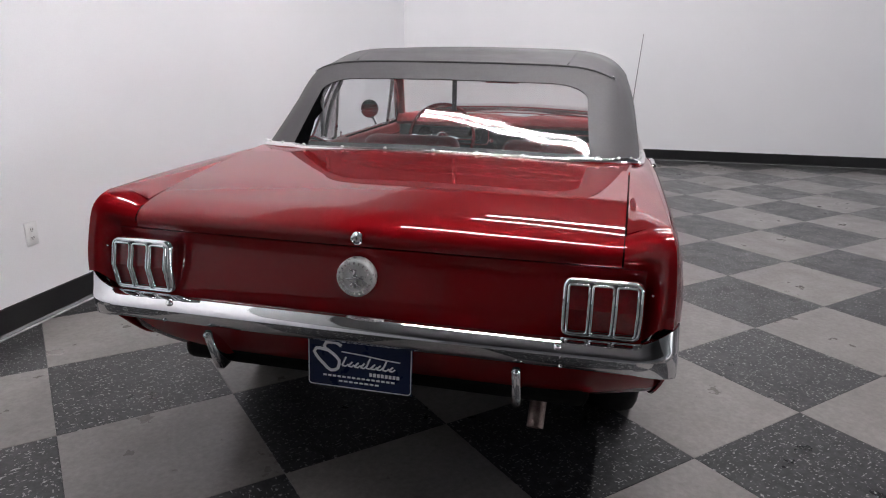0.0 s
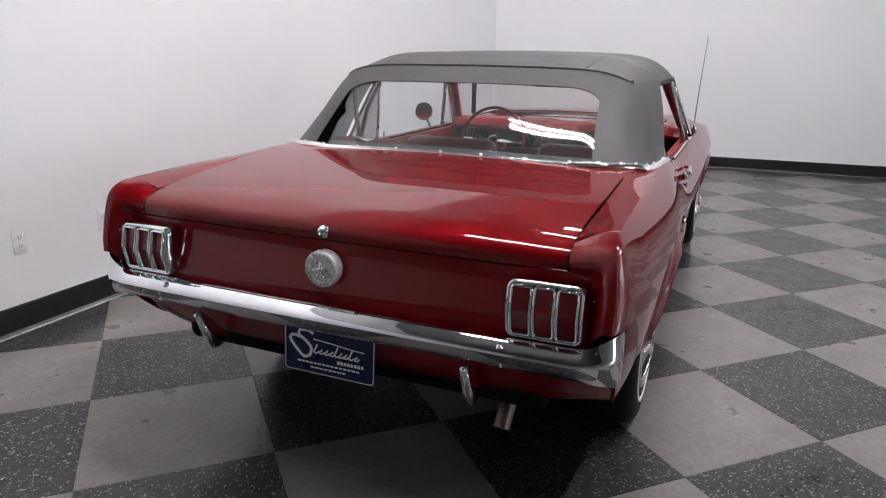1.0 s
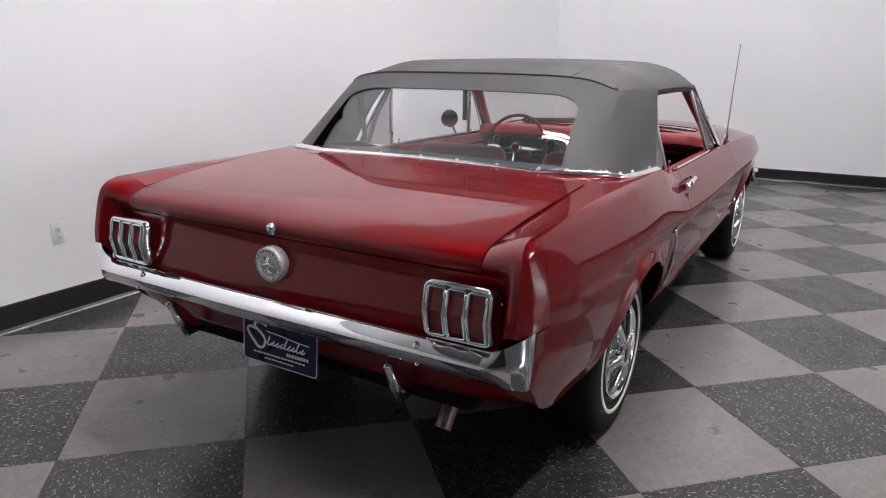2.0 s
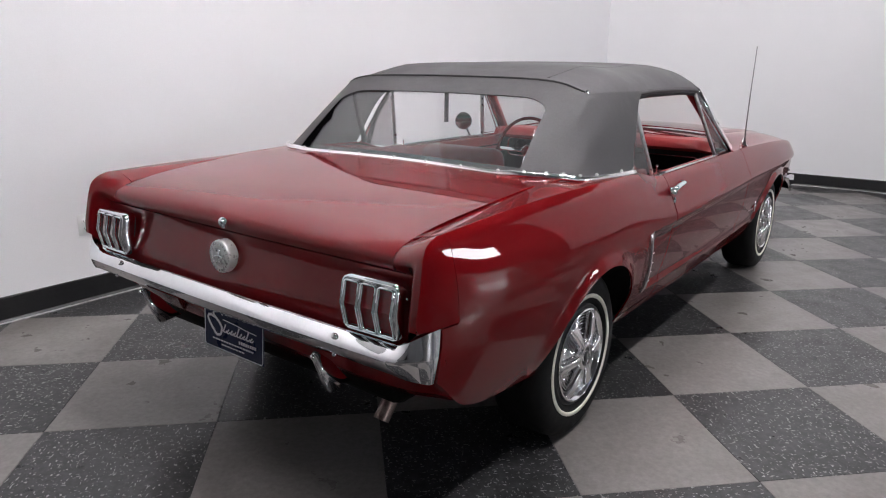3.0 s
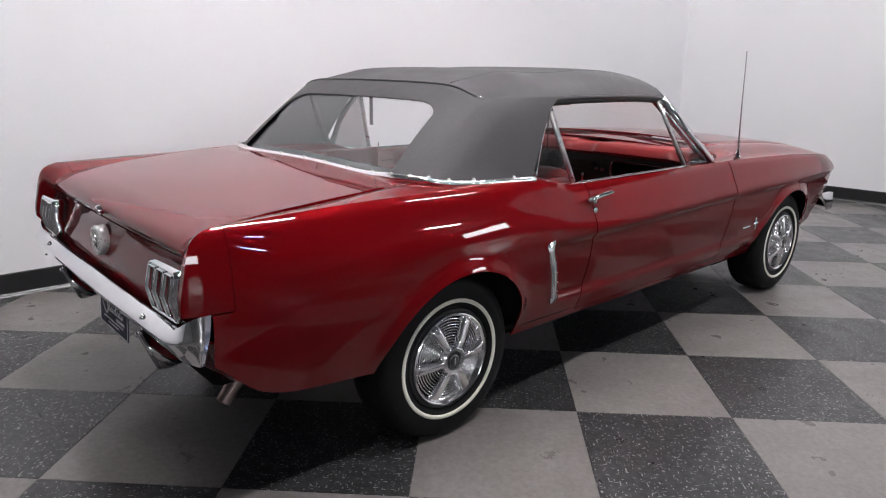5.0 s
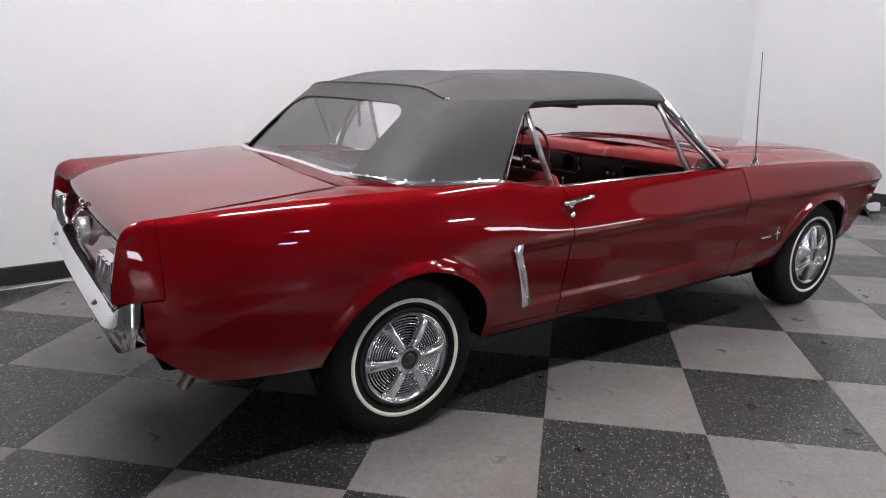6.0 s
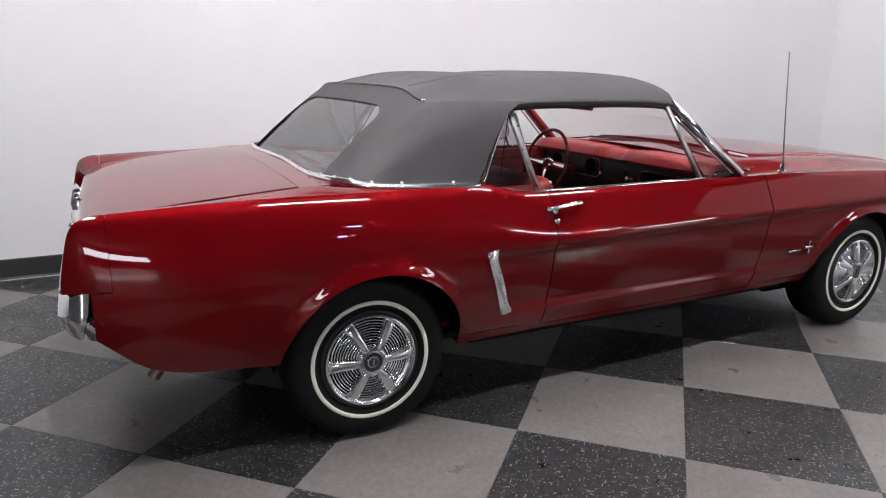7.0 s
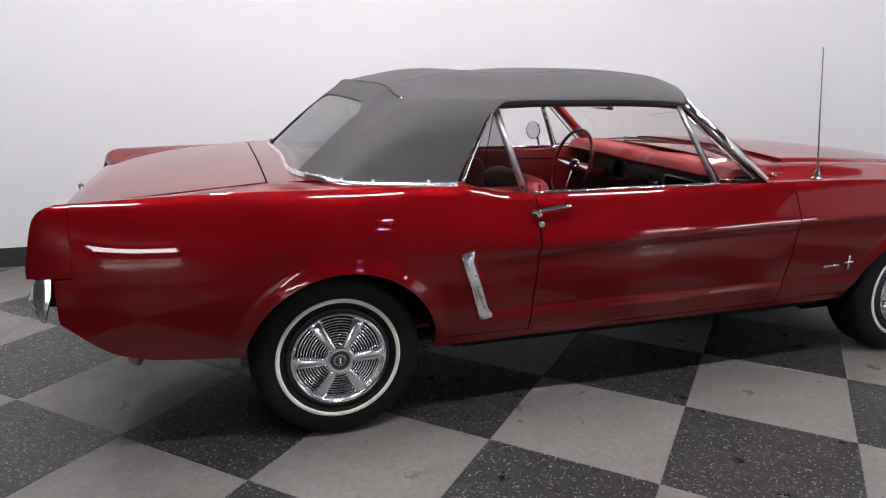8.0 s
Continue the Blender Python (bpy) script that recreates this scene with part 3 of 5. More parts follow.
sheet("deck_filler", lambda x, y: (x, y, deck_z(x, y) - 0.002), -0.209, 0.0, -0.700, 0.700, 0.03, PAINT, CAR)
lid = sheet("trunk_lid", lambda s, y: lid_place(s, y * (seam_y(lid_place(s, 0)[0]) - 0.003) / 0.69), 0, 1, -0.69, 0.69, 0.02, PAINT, CAR, (), True, 0.007)

# gutters under the lid's gaps; the gap's shade is put into their near-black colour
for sign in (-1, 1):
    pts = [Vector((-0.86 + 0.70 * k / 20, sign * seam_y(-0.86 + 0.70 * k / 20), deck_z(-0.86 + 0.70 * k / 20, 0.69) - 0.022)) for k in range(21)]
    part("lid_gutter", sweep(bmesh.new(), pts, [(-0.03, -0.008), (0.03, -0.008), (0.03, 0.0), (-0.03, 0.0)]), UNDER, CAR)
part("lid_gutter", boxed(-0.242, -0.187, -0.66, 0.66, 0.903, 0.915), UNDER, CAR, "", False)

tail_panel = sheet("tail_panel", lambda y, z: (panel_x(z) + 0.01 * (y / 0.7) ** 2, y, z), -0.732, 0.732, 0.612, 0.808, 0.02, PAINT, CAR, (), False)
VAL = trail([(-0.892, 0.60), (-0.870, 0.555), (-0.838, 0.490), (-0.805, 0.435), (-0.77, 0.404), (-0.66, 0.39)], 30)


def valance_place(u, s):
    i = min(int(s * 30), 29)
    p = VAL[i].lerp(VAL[i + 1], s * 30 - i)
    k = abs(u)
    z = p.y + 0.03 * k ** 4 * s
    x = p.x + 0.045 * k ** 10
    z += max(0, low_z(x) + 0.008 - z) * k ** 12
    return (x, u * (half_width(-0.84, z) - 0.003), z)


sheet("rear_valance", valance_place, -1, 1, 0, 0.8, 0.03, PAINT, CAR, (), True)
part("floor_pan", boxed(0.55, 2.30, -0.53, 0.53, 0.165, 0.33, bevel=0.03), UNDER, CAR)
part("engine_tray", boxed(2.365, 3.25, -0.57, 0.57, 0.165, 0.60, bevel=0.03), UNDER, CAR)
# unseen slabs and boot floor, added to keep light from under the car
part("floor_light_block", boxed(0.30, 2.40, -0.76, 0.76, 0.325, 0.345), UNDER, CAR, "", False)
part("boot_floor", boxed(-0.84, 0.32, -0.55, 0.55, 0.505, 0.525), UNDER, CAR, "", False)
# added bars that block light beneath the rockers
for sign in (-1, 1):
    part("rocker_light_block", boxed(0.46, 2.34, sign * 0.62 - 0.06, sign * 0.62 + 0.06, 0.24, 0.33, bevel=0.02), UNDER, CAR)
part("fuel_tank", boxed(-0.80, -0.32, -0.62, 0.62, 0.37, 0.50, bevel=0.03), UNDER, CAR)


# bumper: an angular bar that turns round the corners
def bumper(name, x_mid, x_end, half_w, z, rise, way):
    """way: -1 for the tail, 1 for the nose."""
    rx, ry, bow = 0.072, 0.100, 0.010
    arm = abs(x_end - x_mid)
    line = []
    for k in range(31):
        y = (half_w - ry) * k / 30
        line.append((x_mid - way * bow * (y / half_w) ** 2, y))
    x0 = line[-1][0]
    for k in range(1, 19):
        a = math.pi / 2 * k / 18
        line.append((x0 - way * rx * (1 - math.cos(a)), half_w - ry + ry * math.sin(a)))
    for k in range(1, 7):
        line.append((line[48][0] - way * (arm - rx - bow) * k / 6, half_w))
    pts = [Vector((x, -y, z)) for x, y in line[::-1]] + [Vector((x, y, z)) for x, y in line[1:]]
    if way > 0:
        pts = pts[::-1]
    n = len(pts)
    bar = [(-0.038, 0.031), (-0.033, 0.037), (-0.026, 0.036), (0.001, 0.016), (0.0062, 0.010), (0.0072, 0.003), (-0.006, -0.022), (-0.020, -0.040), (-0.026, -0.043), (-0.030, -0.038), (-0.022, -0.012), (-0.022, 0.010)]

    plate_s = (-0.034, -0.026, 0.002, 0.005, 0.0055, 0.006, 0.006, 0.004, -0.002, -0.010, -0.010, -0.010)

    def sec(t):
        k = abs(t - 0.5) * 2
        e = ease((k - 0.54) / 0.34)
        return [(-(s + (flat - s) * e), u + (rise * e if u > 0.03 else -0.008 * e if u < -0.02 else 0.25 * rise * e)) for (s, u), flat in zip(bar, plate_s)]
    bm = sweep(bmesh.new(), pts, sec)
    x_turn = x_mid - way * (rx + bow) * 0.6
    for v in bm.verts:           # the wrapped ends are cut at a slant, shorter towards their foot
        d = (x_turn - v.co.x) * way
        if d > 0 and abs(v.co.y) > half_w - ry:
            v.co.x = x_turn - way * d * (1 - 0.62 * ease((z + 0.075 - v.co.z) / 0.13))
    ob = part(name, bm, CHROME, CAR, "bright chrome bumper with wrapped ends")
    return sharp(ob, 34)


rear_bumper = bumper("rear_bumper", -0.968, -0.870, 0.816, 0.600, 0.052, -1)
front_bumper = bumper("front_bumper", 3.565, 3.30, 0.805, 0.480, 0.030, 1)
part("bumper_shelf", boxed(-0.925, -0.86, -0.74, 0.74, 0.572, 0.604, bevel=0.006), BLACK, CAR)


# wheels
def wheel():
    turn = Matrix.Rotation(math.pi / 2, 4, "X")      # local z of the lathe points to the car's right
    w = part("wheel", lathe(bmesh.new(), [(0.190, -0.02), (0.186, -0.006), (0.180, -0.004), (0.172, -0.012), (0.16, -0.03), (0.02, -0.04), (0.0005, -0.04)], 64, turn), BLACK, CAR, "black steel wheel with whitewall tyre")
    tyre = [(0.178, -0.19), (0.20, -0.205), (0.255, -0.208), (0.292, -0.195), (0.306, -0.175), (TYRE_R, -0.15), (TYRE_R, -0.055), (0.306, -0.032), (0.296, -0.014), (0.275, -0.002), (0.250, 0.002), (0.230, 0.0015), (0.210, 0.0005), (0.198, -0.003), (0.192, -0.010), (0.180, -0.022)]
    t = part("tyre", lathe(bmesh.new(), tyre, 96, turn), RUBBER, w)
    part("whitewall", lathe(bmesh.new(), [(0.2105, 0.0005), (0.2115, 0.0035), (0.2245, 0.0045), (0.2258, 0.0015)], 96, turn), WHITEWALL, w, "narrow white sidewall stripe")
    cover = [(0.172, -0.014), (0.1745, -0.006), (0.172, 0.003), (0.168, 0.0055), (0.164, 0.003), (0.157, -0.012), (0.153, -0.019)]
    c = sharp(part("wheel_cover", lathe(bmesh.new(), cover, 72, turn), COVER, w, "chrome ribbed wheel cover with six spokes"), 40)
    part("cover_back", lathe(bmesh.new(), [(0.158, -0.021), (0.05, -0.012), (0.0005, -0.012)], 64, turn), UNDER, w)
    bm = bmesh.new()
    for k in range(10):
        r, lift = 0.147 - k * 0.0100, -0.015 + k * 0.0009
        lathe(bm, [(r + 0.0026, lift - 0.003), (r + 0.0020, lift + 0.003), (r + 0.0004, lift + 0.0052), (r - 0.0018, lift + 0.002), (r - 0.0026, lift - 0.003)], 72, turn)
    part("cover_ribs", bm, COVER, w)
    for k in range(6):
        a = math.pi / 3 * k + 0.02
        bm = bmesh.new()
        sec = [(-0.0195, -0.014), (-0.0185, 0.001), (-0.0155, 0.0065), (-0.0085, 0.0098), (0.0, 0.0088), (0.0085, 0.0098), (0.0155, 0.0065), (0.0185, 0.001), (0.0195, -0.014)]
        rows = []
        for r, grow, lift in ((0.043, 0.72, 0.010), (0.052, 0.76, 0.0125), (0.075, 0.86, 0.0110), (0.10, 0.96, 0.0075), (0.125, 1.05, 0.0030), (0.146, 1.12, -0.0010), (0.156, 1.14, -0.0060), (0.162, 1.1, -0.014)):
            rows.append([bm.verts.new(turn @ Matrix.Rotation(a, 4, "Z") @ Vector((r, s * grow, u + lift))) for s, u in sec])
        for ra, rb in zip(rows, rows[1:]):
            for j in range(8):
                bm.faces.new((ra[j], rb[j], rb[j + 1], ra[j + 1]))
        sharp(part("spoke", bm, COVER, w), 40)
    hub = part("hub_cap", lathe(bmesh.new(), [(0.054, 0.0), (0.052, 0.018), (0.046, 0.022), (0.036, 0.021), (0.034, 0.014), (0.022, 0.014), (0.021, 0.02), (0.0005, 0.021)], 48, turn), COVER, w, "dark-ringed hub centre")
    sharp(hub, 30)
    part("hub_ring", lathe(bmesh.new(), [(0.0345, 0.0146), (0.0225, 0.0146)], 48, turn), BLACK, w)
    part("hub_badge", lathe(bmesh.new(), [(0.019, 0.0208), (0.017, 0.0225), (0.0005, 0.0228)], 32, turn), BLACK, w)
    part("hub_mark", boxed(-0.003, 0.003, -0.024, -0.0222, -0.012, 0.012), CHROME, w, "", False)
    return w


w0 = wheel()
w0.matrix_basis = Matrix.Translation((0, -0.795, HUB_Z))
copy_thing(w0, Matrix.Translation((WHEELBASE, -0.795, HUB_Z)) @ Matrix.Rotation(0.5, 4, "Y"))
copy_thing(w0, Matrix.Translation((0, 0.795, HUB_Z)) @ Matrix.Rotation(math.pi, 4, "Z"))
copy_thing(w0, Matrix.Translation((WHEELBASE, 0.795, HUB_Z)) @ Matrix.Rotation(math.pi, 4, "Z"))
part("rear_axle", lathe(bmesh.new(), [(0.04, -0.7), (0.04, -0.1), (0.12, -0.08), (0.12, 0.08), (0.04, 0.1), (0.04, 0.7)], 20, Matrix.Translation((0, 0, HUB_Z)) @ Matrix.Rotation(math.pi / 2, 4, "X")), UNDER, CAR)


# ---- the raised top ----
TOP = part("soft_top", boxed(0.45, 1.46, -0.60, 0.60, 1.195, 1.215, bevel=0.005), BLACK, CAR, "raised grey vinyl folding top")
roof_c = curve((0.26, 1.262), (0.40, 1.295), (0.56, 1.323), (0.72, 1.317), (0.85, 1.319), (1.05, 1.331), (1.20, 1.331), (1.38, 1.319), (1.49, 1.302), (1.54, 1.282))
roof_e = curve((0.26, 1.205), (0.40, 1.213), (0.64, 1.213), (0.8, 1.219), (1.1, 1.220), (1.40, 1.214), (1.54, 1.203))
roof_w = curve((0.26, 0.618), (0.45, 0.648), (0.64, 0.668), (1.0, 0.672), (1.54, 0.655))
front_sweep = lambda t: 0.05 * t * t


def roof_place(x, t):
    k = abs(t)
    c, e, w = roof_c(x), roof_e(x), roof_w(x)
    drop = c - e
    z = c - drop * (0.15 * k ** 2 + 0.85 * k ** 9)
    return (x - front_sweep(t) * ease((x - 1.2) / 0.34), w * t, z)


def roof_corner(x, t):
    return 0.05 - math.hypot(max(0.312 - x, 0), max(abs(t) * 0.63 - 0.58, 0))


roof = sheet("roof_canvas", roof_place, 0.262, 1.54, -1, 1, 0.02, VINYL, TOP, (roof_corner,), False, 0.006)
# stitched seams along the deck
for t0 in (-0.70, 0.70):
    pts = [Vector(roof_place(0.30 + 1.2 * k / 30, t0)) + Vector((0, 0, 0.0005)) for k in range(31)]
    part("deck_seam", sweep(bmesh.new(), pts, [(-0.004, -0.002), (0.004, -0.002), (0.003, 0.0007), (-0.003, 0.0007)]), VINYL, TOP)
# front lip and side edges, folded under
bm = bmesh.new()
sweep(bm, [Vector(roof_place(1.538, t)) + Vector((-0.004, 0, -0.012)) for t in [k / 24 * 2 - 1 for k in range(25)]], round_section(0.014, 10))
part("front_lip", bm, VINYL, TOP)
for sign in (-1, 1):
    pts = [Vector(roof_place(0.60 + (1.53 - 0.60) * k / 24, sign)) + Vector((0, -sign * 0.004, -0.010)) for k in range(25)]
    part("side_binding", sweep(bmesh.new(), pts, round_section(0.010, 8)), VINYL, TOP)
    pts = [Vector(roof_place(0.63 + (1.50 - 0.63) * k / 24, sign)) + Vector((0, -sign * 0.016, -0.022)) for k in range(25)]
    part("weatherstrip", sweep(bmesh.new(), pts, round_section(0.014, 8)), BLACK, TOP)

# rear curtain and sails: from the rail's line up to the roof's edge
LOWER = [(0.452, 0.745, 0.915), (0.20, 0.735, 0.925), (0.05, 0.722, 0.933), (-0.018, 0.692, 0.94), (-0.070, 0.635, 0.944), (-0.098, 0.55, 0.946), (-0.104, 0.40, 0.948), (-0.098, 0.2, 0.950), (-0.092, 0, 0.951)]
LOWER = LOWER + [(x, -y, z) for x, y, z in LOWER[-2::-1]]
upper_x = curve((0, 0.632), (0.0625, 0.49), (0.125, 0.39), (0.1875, 0.315), (0.22, 0.285), (0.25, 0.268), (0.2825, 0.262), (0.5, 0.262))
upper_t = curve((0, 1.0), (0.1875, 0.999), (0.22, 0.985), (0.25, 0.955), (0.2825, 0.90), (0.3125, 0.83), (0.375, 0.62), (0.4375, 0.31), (0.5, 0.0))


def by_share(rows, n=160):
    fs = [curve(*[(i / (len(rows) - 1), r[k]) for i, r in enumerate(rows)]) for k in range(3)]
    return [Vector([f(i / n) for f in fs]) for i in range(n + 1)]


LOW_LINE = by_share(LOWER)


def upper_edge(u):
    """A place on the roof's rim, and the way the cloth runs off it there."""
    k = min(u, 1 - u)
    x, t = upper_x(k), upper_t(k) * (1 if u < 0.5 else -1)
    e = 0.012
    flank = 1 - ease((k - 0.20) / 0.10)
    x1, t1 = x - e * (1 - flank), t * (1 - 0.02 * flank)
    a, b = Vector(roof_place(x + e * (1 - flank), t1)), Vector(roof_place(x, t))
    return b, (b - a).normalized(), flank


UP_EDGE = [upper_edge(i / 160) for i in range(161)]


def curtain_place(u, v, out=0.0):
    i = min(int(u * 160), 159)
    f = u * 160 - i
    a, b = LOW_LINE[i].lerp(LOW_LINE[i + 1], f), UP_EDGE[i][0].lerp(UP_EDGE[i + 1][0], f)
    run = UP_EDGE[i][1].lerp(UP_EDGE[i + 1][1], f)
    soft = UP_EDGE[i][2] + (UP_EDGE[i + 1][2] - UP_EDGE[i][2]) * f
    chord = a - b
    start = chord.lerp(run * chord.length, 0.38 * soft)
    start.x = chord.x
    w = 1 - v
    p = b * (2 * w ** 3 - 3 * w * w + 1) + start * (w ** 3 - 2 * w * w + w) + a * (3 * w * w - 2 * w ** 3) + chord * (w ** 3 - w * w)
    p.x += 0.055 * max(0, 1 - min(u, 1 - u) / 0.06) * max(0, (v - 0.74) / 0.26) ** 2
    p.x -= 0.006 * max(0, 1 - min(u, 1 - u) / 0.06) * math.sin(math.pi * v)
    corner = max(0, 1 - abs(abs(u - 0.5) - 0.25) / 0.12)
    flank = ease((abs(u - 0.5) - 0.30) / 0.1)
    bulge = (0.008 - 0.006 * flank) * math.sin(math.pi * v) + 0.008 * corner * math.sin(math.pi * v)
    fold = 0.008 * math.exp(-((min(u, 1 - u) - 0.188) / 0.022) ** 2) * ease((v - 0.40) / 0.4) * (1 - ease((v - 0.90) / 0.1))
    bulge += fold
    p += Vector((-0.75 * (1 - flank), math.copysign(0.9, a.y) * flank, 0.45)) * (bulge + out)
    waist = max(0, 1 - abs(min(u, 1 - u) - 0.215) / 0.13)
    p.y -= math.copysign(0.026 * ease(waist) * math.sin(math.pi * v ** 1.2), a.y)
    return tuple(p)


def window_y(u):
    return curtain_place(u, 0.5)[1]


def curtain_cut(u, v):
    return rounded(0, 0.31, 0.535, 0.395, 0.13)(window_y(u), v * 0.9 - 0.0)


curtain = sheet("rear_curtain", curtain_place, 0, 1, 0, 1, 0.008, VINYL, TOP, (curtain_cut,), True, 0.004)
for a, b in ((0.012, 0.20), (0.80, 0.988)):
    sheet("sail_lining", lambda u, v: curtain_place(u, v, -0.022), a, b, 0.02, 0.96, 0.02, LINING, TOP, (), True, 0.002, "inner lining of the top")

# black strips at the window's edge: a tapering one up one side and a narrow one along the foot
def edge_place(q, v):
    """q: 0 at the outer edge, 1 at the ragged inner one."""
    wide = 0.030 + 0.042 * (1 - ease(v / 0.75)) + 0.022 * math.exp(-((v - 0.40) / 0.06) ** 2)
    y = 0.556 - wide * q
    u = min((k / 800 for k in range(120, 320)), key=lambda u: abs(window_y(u) - y))
    return curtain_place(u, v, 0.0012)


sheet("window_binding", edge_place, 0, 1, 0.0, 0.80, 0.06, PITCH, TOP, (), True, 0.001, "black ragged strip along one side of the window")
sheet("window_foot", lambda u, v: curtain_place(u, v, -0.010), 0.225, 0.775, 0.0, 0.075, 0.012, BLACK, TOP, (), True, 0.001, "dark strip along the foot of the window")
pane = sheet("rear_window", lambda u, v: curtain_place(u, v, -0.002), 0.22, 0.78, 0.0, 0.9, 0.012, VINYL_PANE, TOP, (), True, 0, "clear flexible vinyl rear window")
pane.visible_shadow = False

# piping over the rear bow, with bright end tips
pts = [UP_EDGE[i][0] + Vector((-0.002, 0, 0.0025)) for i in range(35, 127, 3)]
part("bow_piping", sweep(bmesh.new(), pts, round_section(0.0055, 8)), BLACK, TOP)
for sign in (-1, 1):
    end, before = (pts[0], pts[1]) if sign > 0 else (pts[-1], pts[-2])
    part("piping_tip", sweep(bmesh.new(), [end - (end - before).normalized() * 0.006 + (end - before).normalized() * d for d in (0.0, 0.003, 0.012, 0.018)], lambda t: round_section((0.006, 0.008, 0.0085, 0.005)[round(t * 3)], 10)), CHROME, TOP)

# bright rail with snap studs along the foot of the curtain
RAIL = [Vector((p.x - 0.014 * ease((0.74 - abs(p.y)) / 0.05), p.y * 1.012, p.z + 0.005 + 0.007 * ease((abs(p.y) - 0.46) / 0.10) * ease((0.735 - abs(p.y)) / 0.05))) for p in LOW_LINE]
def rail_section(t):
    k = 0.32 + 0.42 * ease((abs(t - 0.5) - 0.27) / 0.08)
    return [(s * k, u) for s, u in ((-0.018, -0.012), (0.020, -0.016), (0.0225, -0.008), (0.019, -0.002), (0.010, 0.003), (-0.004, 0.0055), (-0.015, 0.006), (-0.018, 0.003))]


rail = part("top_rail", sweep(bmesh.new(), RAIL, rail_section), COVER, CAR, "chrome rail with snap studs round the top's foot")
for k in range(19):
    p = RAIL[int(4 + k * 152 / 18)]
    part("snap_stud", lathe(bmesh.new(), [(0.006, 0), (0.006, 0.004), (0.003, 0.007), (0.0005, 0.0075)], 12, Matrix.Translation((p.x, p.y, p.z + 0.0035))), CAST, rail)

# inner strap and bows
part("window_strap", boxed(0.232, 0.238, -0.008, 0.010, 1.075, 1.235), BLACK, TOP)
for x in (0.60, 1.05):
    part("roof_bow", sweep(bmesh.new(), [Vector(roof_place(x, t)) + Vector((0, 0, -0.025)) for t in [k / 20 * 1.9 - 0.95 for k in range(21)]], round_section(0.011, 8)), BLACK, TOP)
for sign in (-1, 1):
    for rows in ([(0.30, 0.60, 1.19), (0.36, 0.63, 1.05), (0.42, 0.655, 0.93)], [(0.58, 0.62, 1.17), (0.50, 0.645, 1.06), (0.45, 0.66, 0.92)]):
        part("top_linkage", sweep(bmesh.new(), [(x, sign * y, z) for x, y, z in trail(rows, 10)], [(-0.004, -0.014), (0.004, -0.014), (0.004, 0.014), (-0.004, 0.014)], up=(1, 0, 0)), BLACK, TOP)

# ---- glass and bright frames ----
for sign in (-1, 1):
    lo, hi = Vector((0.735, sign * 0.725, 0.868)), Vector((0.630, sign * 0.655, 1.19))
    part("quarter_bar", sweep(bmesh.new(), [lo, hi], [(-0.014, -0.003), (0.014, -0.003), (0.012, 0.003), (-0.012, 0.003)], up=(0, 1, 0)), STEEL, CAR, "chrome quarter window frame")
    back = trail([(0.478, sign * 0.738, 0.915), (0.53, sign * 0.71, 1.02), (0.585, sign * 0.682, 1.12), (0.635, sign * 0.662, 1.195)], 16)
    part("sail_trim", sweep(bmesh.new(), back, [(-0.006, -0.006), (0.006, -0.006), (0.006, 0.006), (-0.006, 0.006)], up=(0, 1, 0)), CHROME, CAR)
    bm = bmesh.new()
    bm.faces.new([bm.verts.new(p) for p in (lo, hi, back[-1], back[8], back[0], Vector((0.55, sign * 0.735, 0.895)))])
    g = part("quarter_glass", bm, QUARTER_GLASS, CAR, "", False)
    g.visible_shadow = False
    # vent window and screen pillar
    b0, b1 = Vector((1.605, sign * 0.735, 0.870)), Vector((1.452, sign * 0.648, 1.185))
    p0, p1 = Vector((1.858, sign * 0.742, 0.872)), Vector((1.478, sign * 0.645, 1.196))
    part("vent_bar", sweep(bmesh.new(), [b0, b1], [(-0.010, -0.006), (0.010, -0.006), (0.008, 0.006), (-0.008, 0.006)], up=(0, 1, 0)), STEEL, CAR)
    part("vent_edge", sweep(bmesh.new(), [b0 + Vector((0.02, 0, 0.012)), b1 + Vector((0.02, 0, -0.02)), p0 + Vector((-0.06, 0, 0.012)), b0 + Vector((0.02, 0, 0.012))], round_section(0.005, 8), up=(0, 1, 0)), CHROME, CAR)
    pil = part("screen_pillar", sweep(bmesh.new(), [p0, p1], [(-0.016, -0.014), (0.012, -0.016), (0.017, 0.0), (0.010, 0.014), (-0.013, 0.012)], up=(0, 1, 0)), CHROME, CAR, "chrome windshield pillar")
    part("pillar_cover", sweep(bmesh.new(), [p0 + Vector((-0.01, -sign * 0.03, 0.02)), p1 + Vector((0, -sign * 0.03, 0))], [(-0.016, -0.02), (0.016, -0.02), (0.016, 0.02), (-0.016, 0.02)], up=(0, 1, 0)), RED_TRIM, CAR)
    bm = bmesh.new()
    bm.faces.new([bm.verts.new(p) for p in (b0, b1, p1, p0)])
    g = part("vent_glass", bm, GLASS, CAR, "", False)
    g.visible_shadow = False
    part("belt_trim", sweep(bmesh.new(), [(0.75 + 0.86 * k / 12, sign * (belt_w(0.75 + 0.86 * k / 12) - 0.012), belt_z(0.75 + 0.86 * k / 12) + 0.004) for k in range(13)], [(-0.008, -0.006), (0.008, -0.006), (0.006, 0.005), (-0.006, 0.005)]), CHROME, CAR)


def screen(t, v):
    bx, tx = 2.06 - 0.15 * t * t, 1.535 - 0.05 * t * t
    return (bx + (tx - bx) * v, t * (0.735 + (0.64 - 0.735) * v), 0.895 + (1.215 + 0.03 * (1 - t * t) - 0.895) * v)


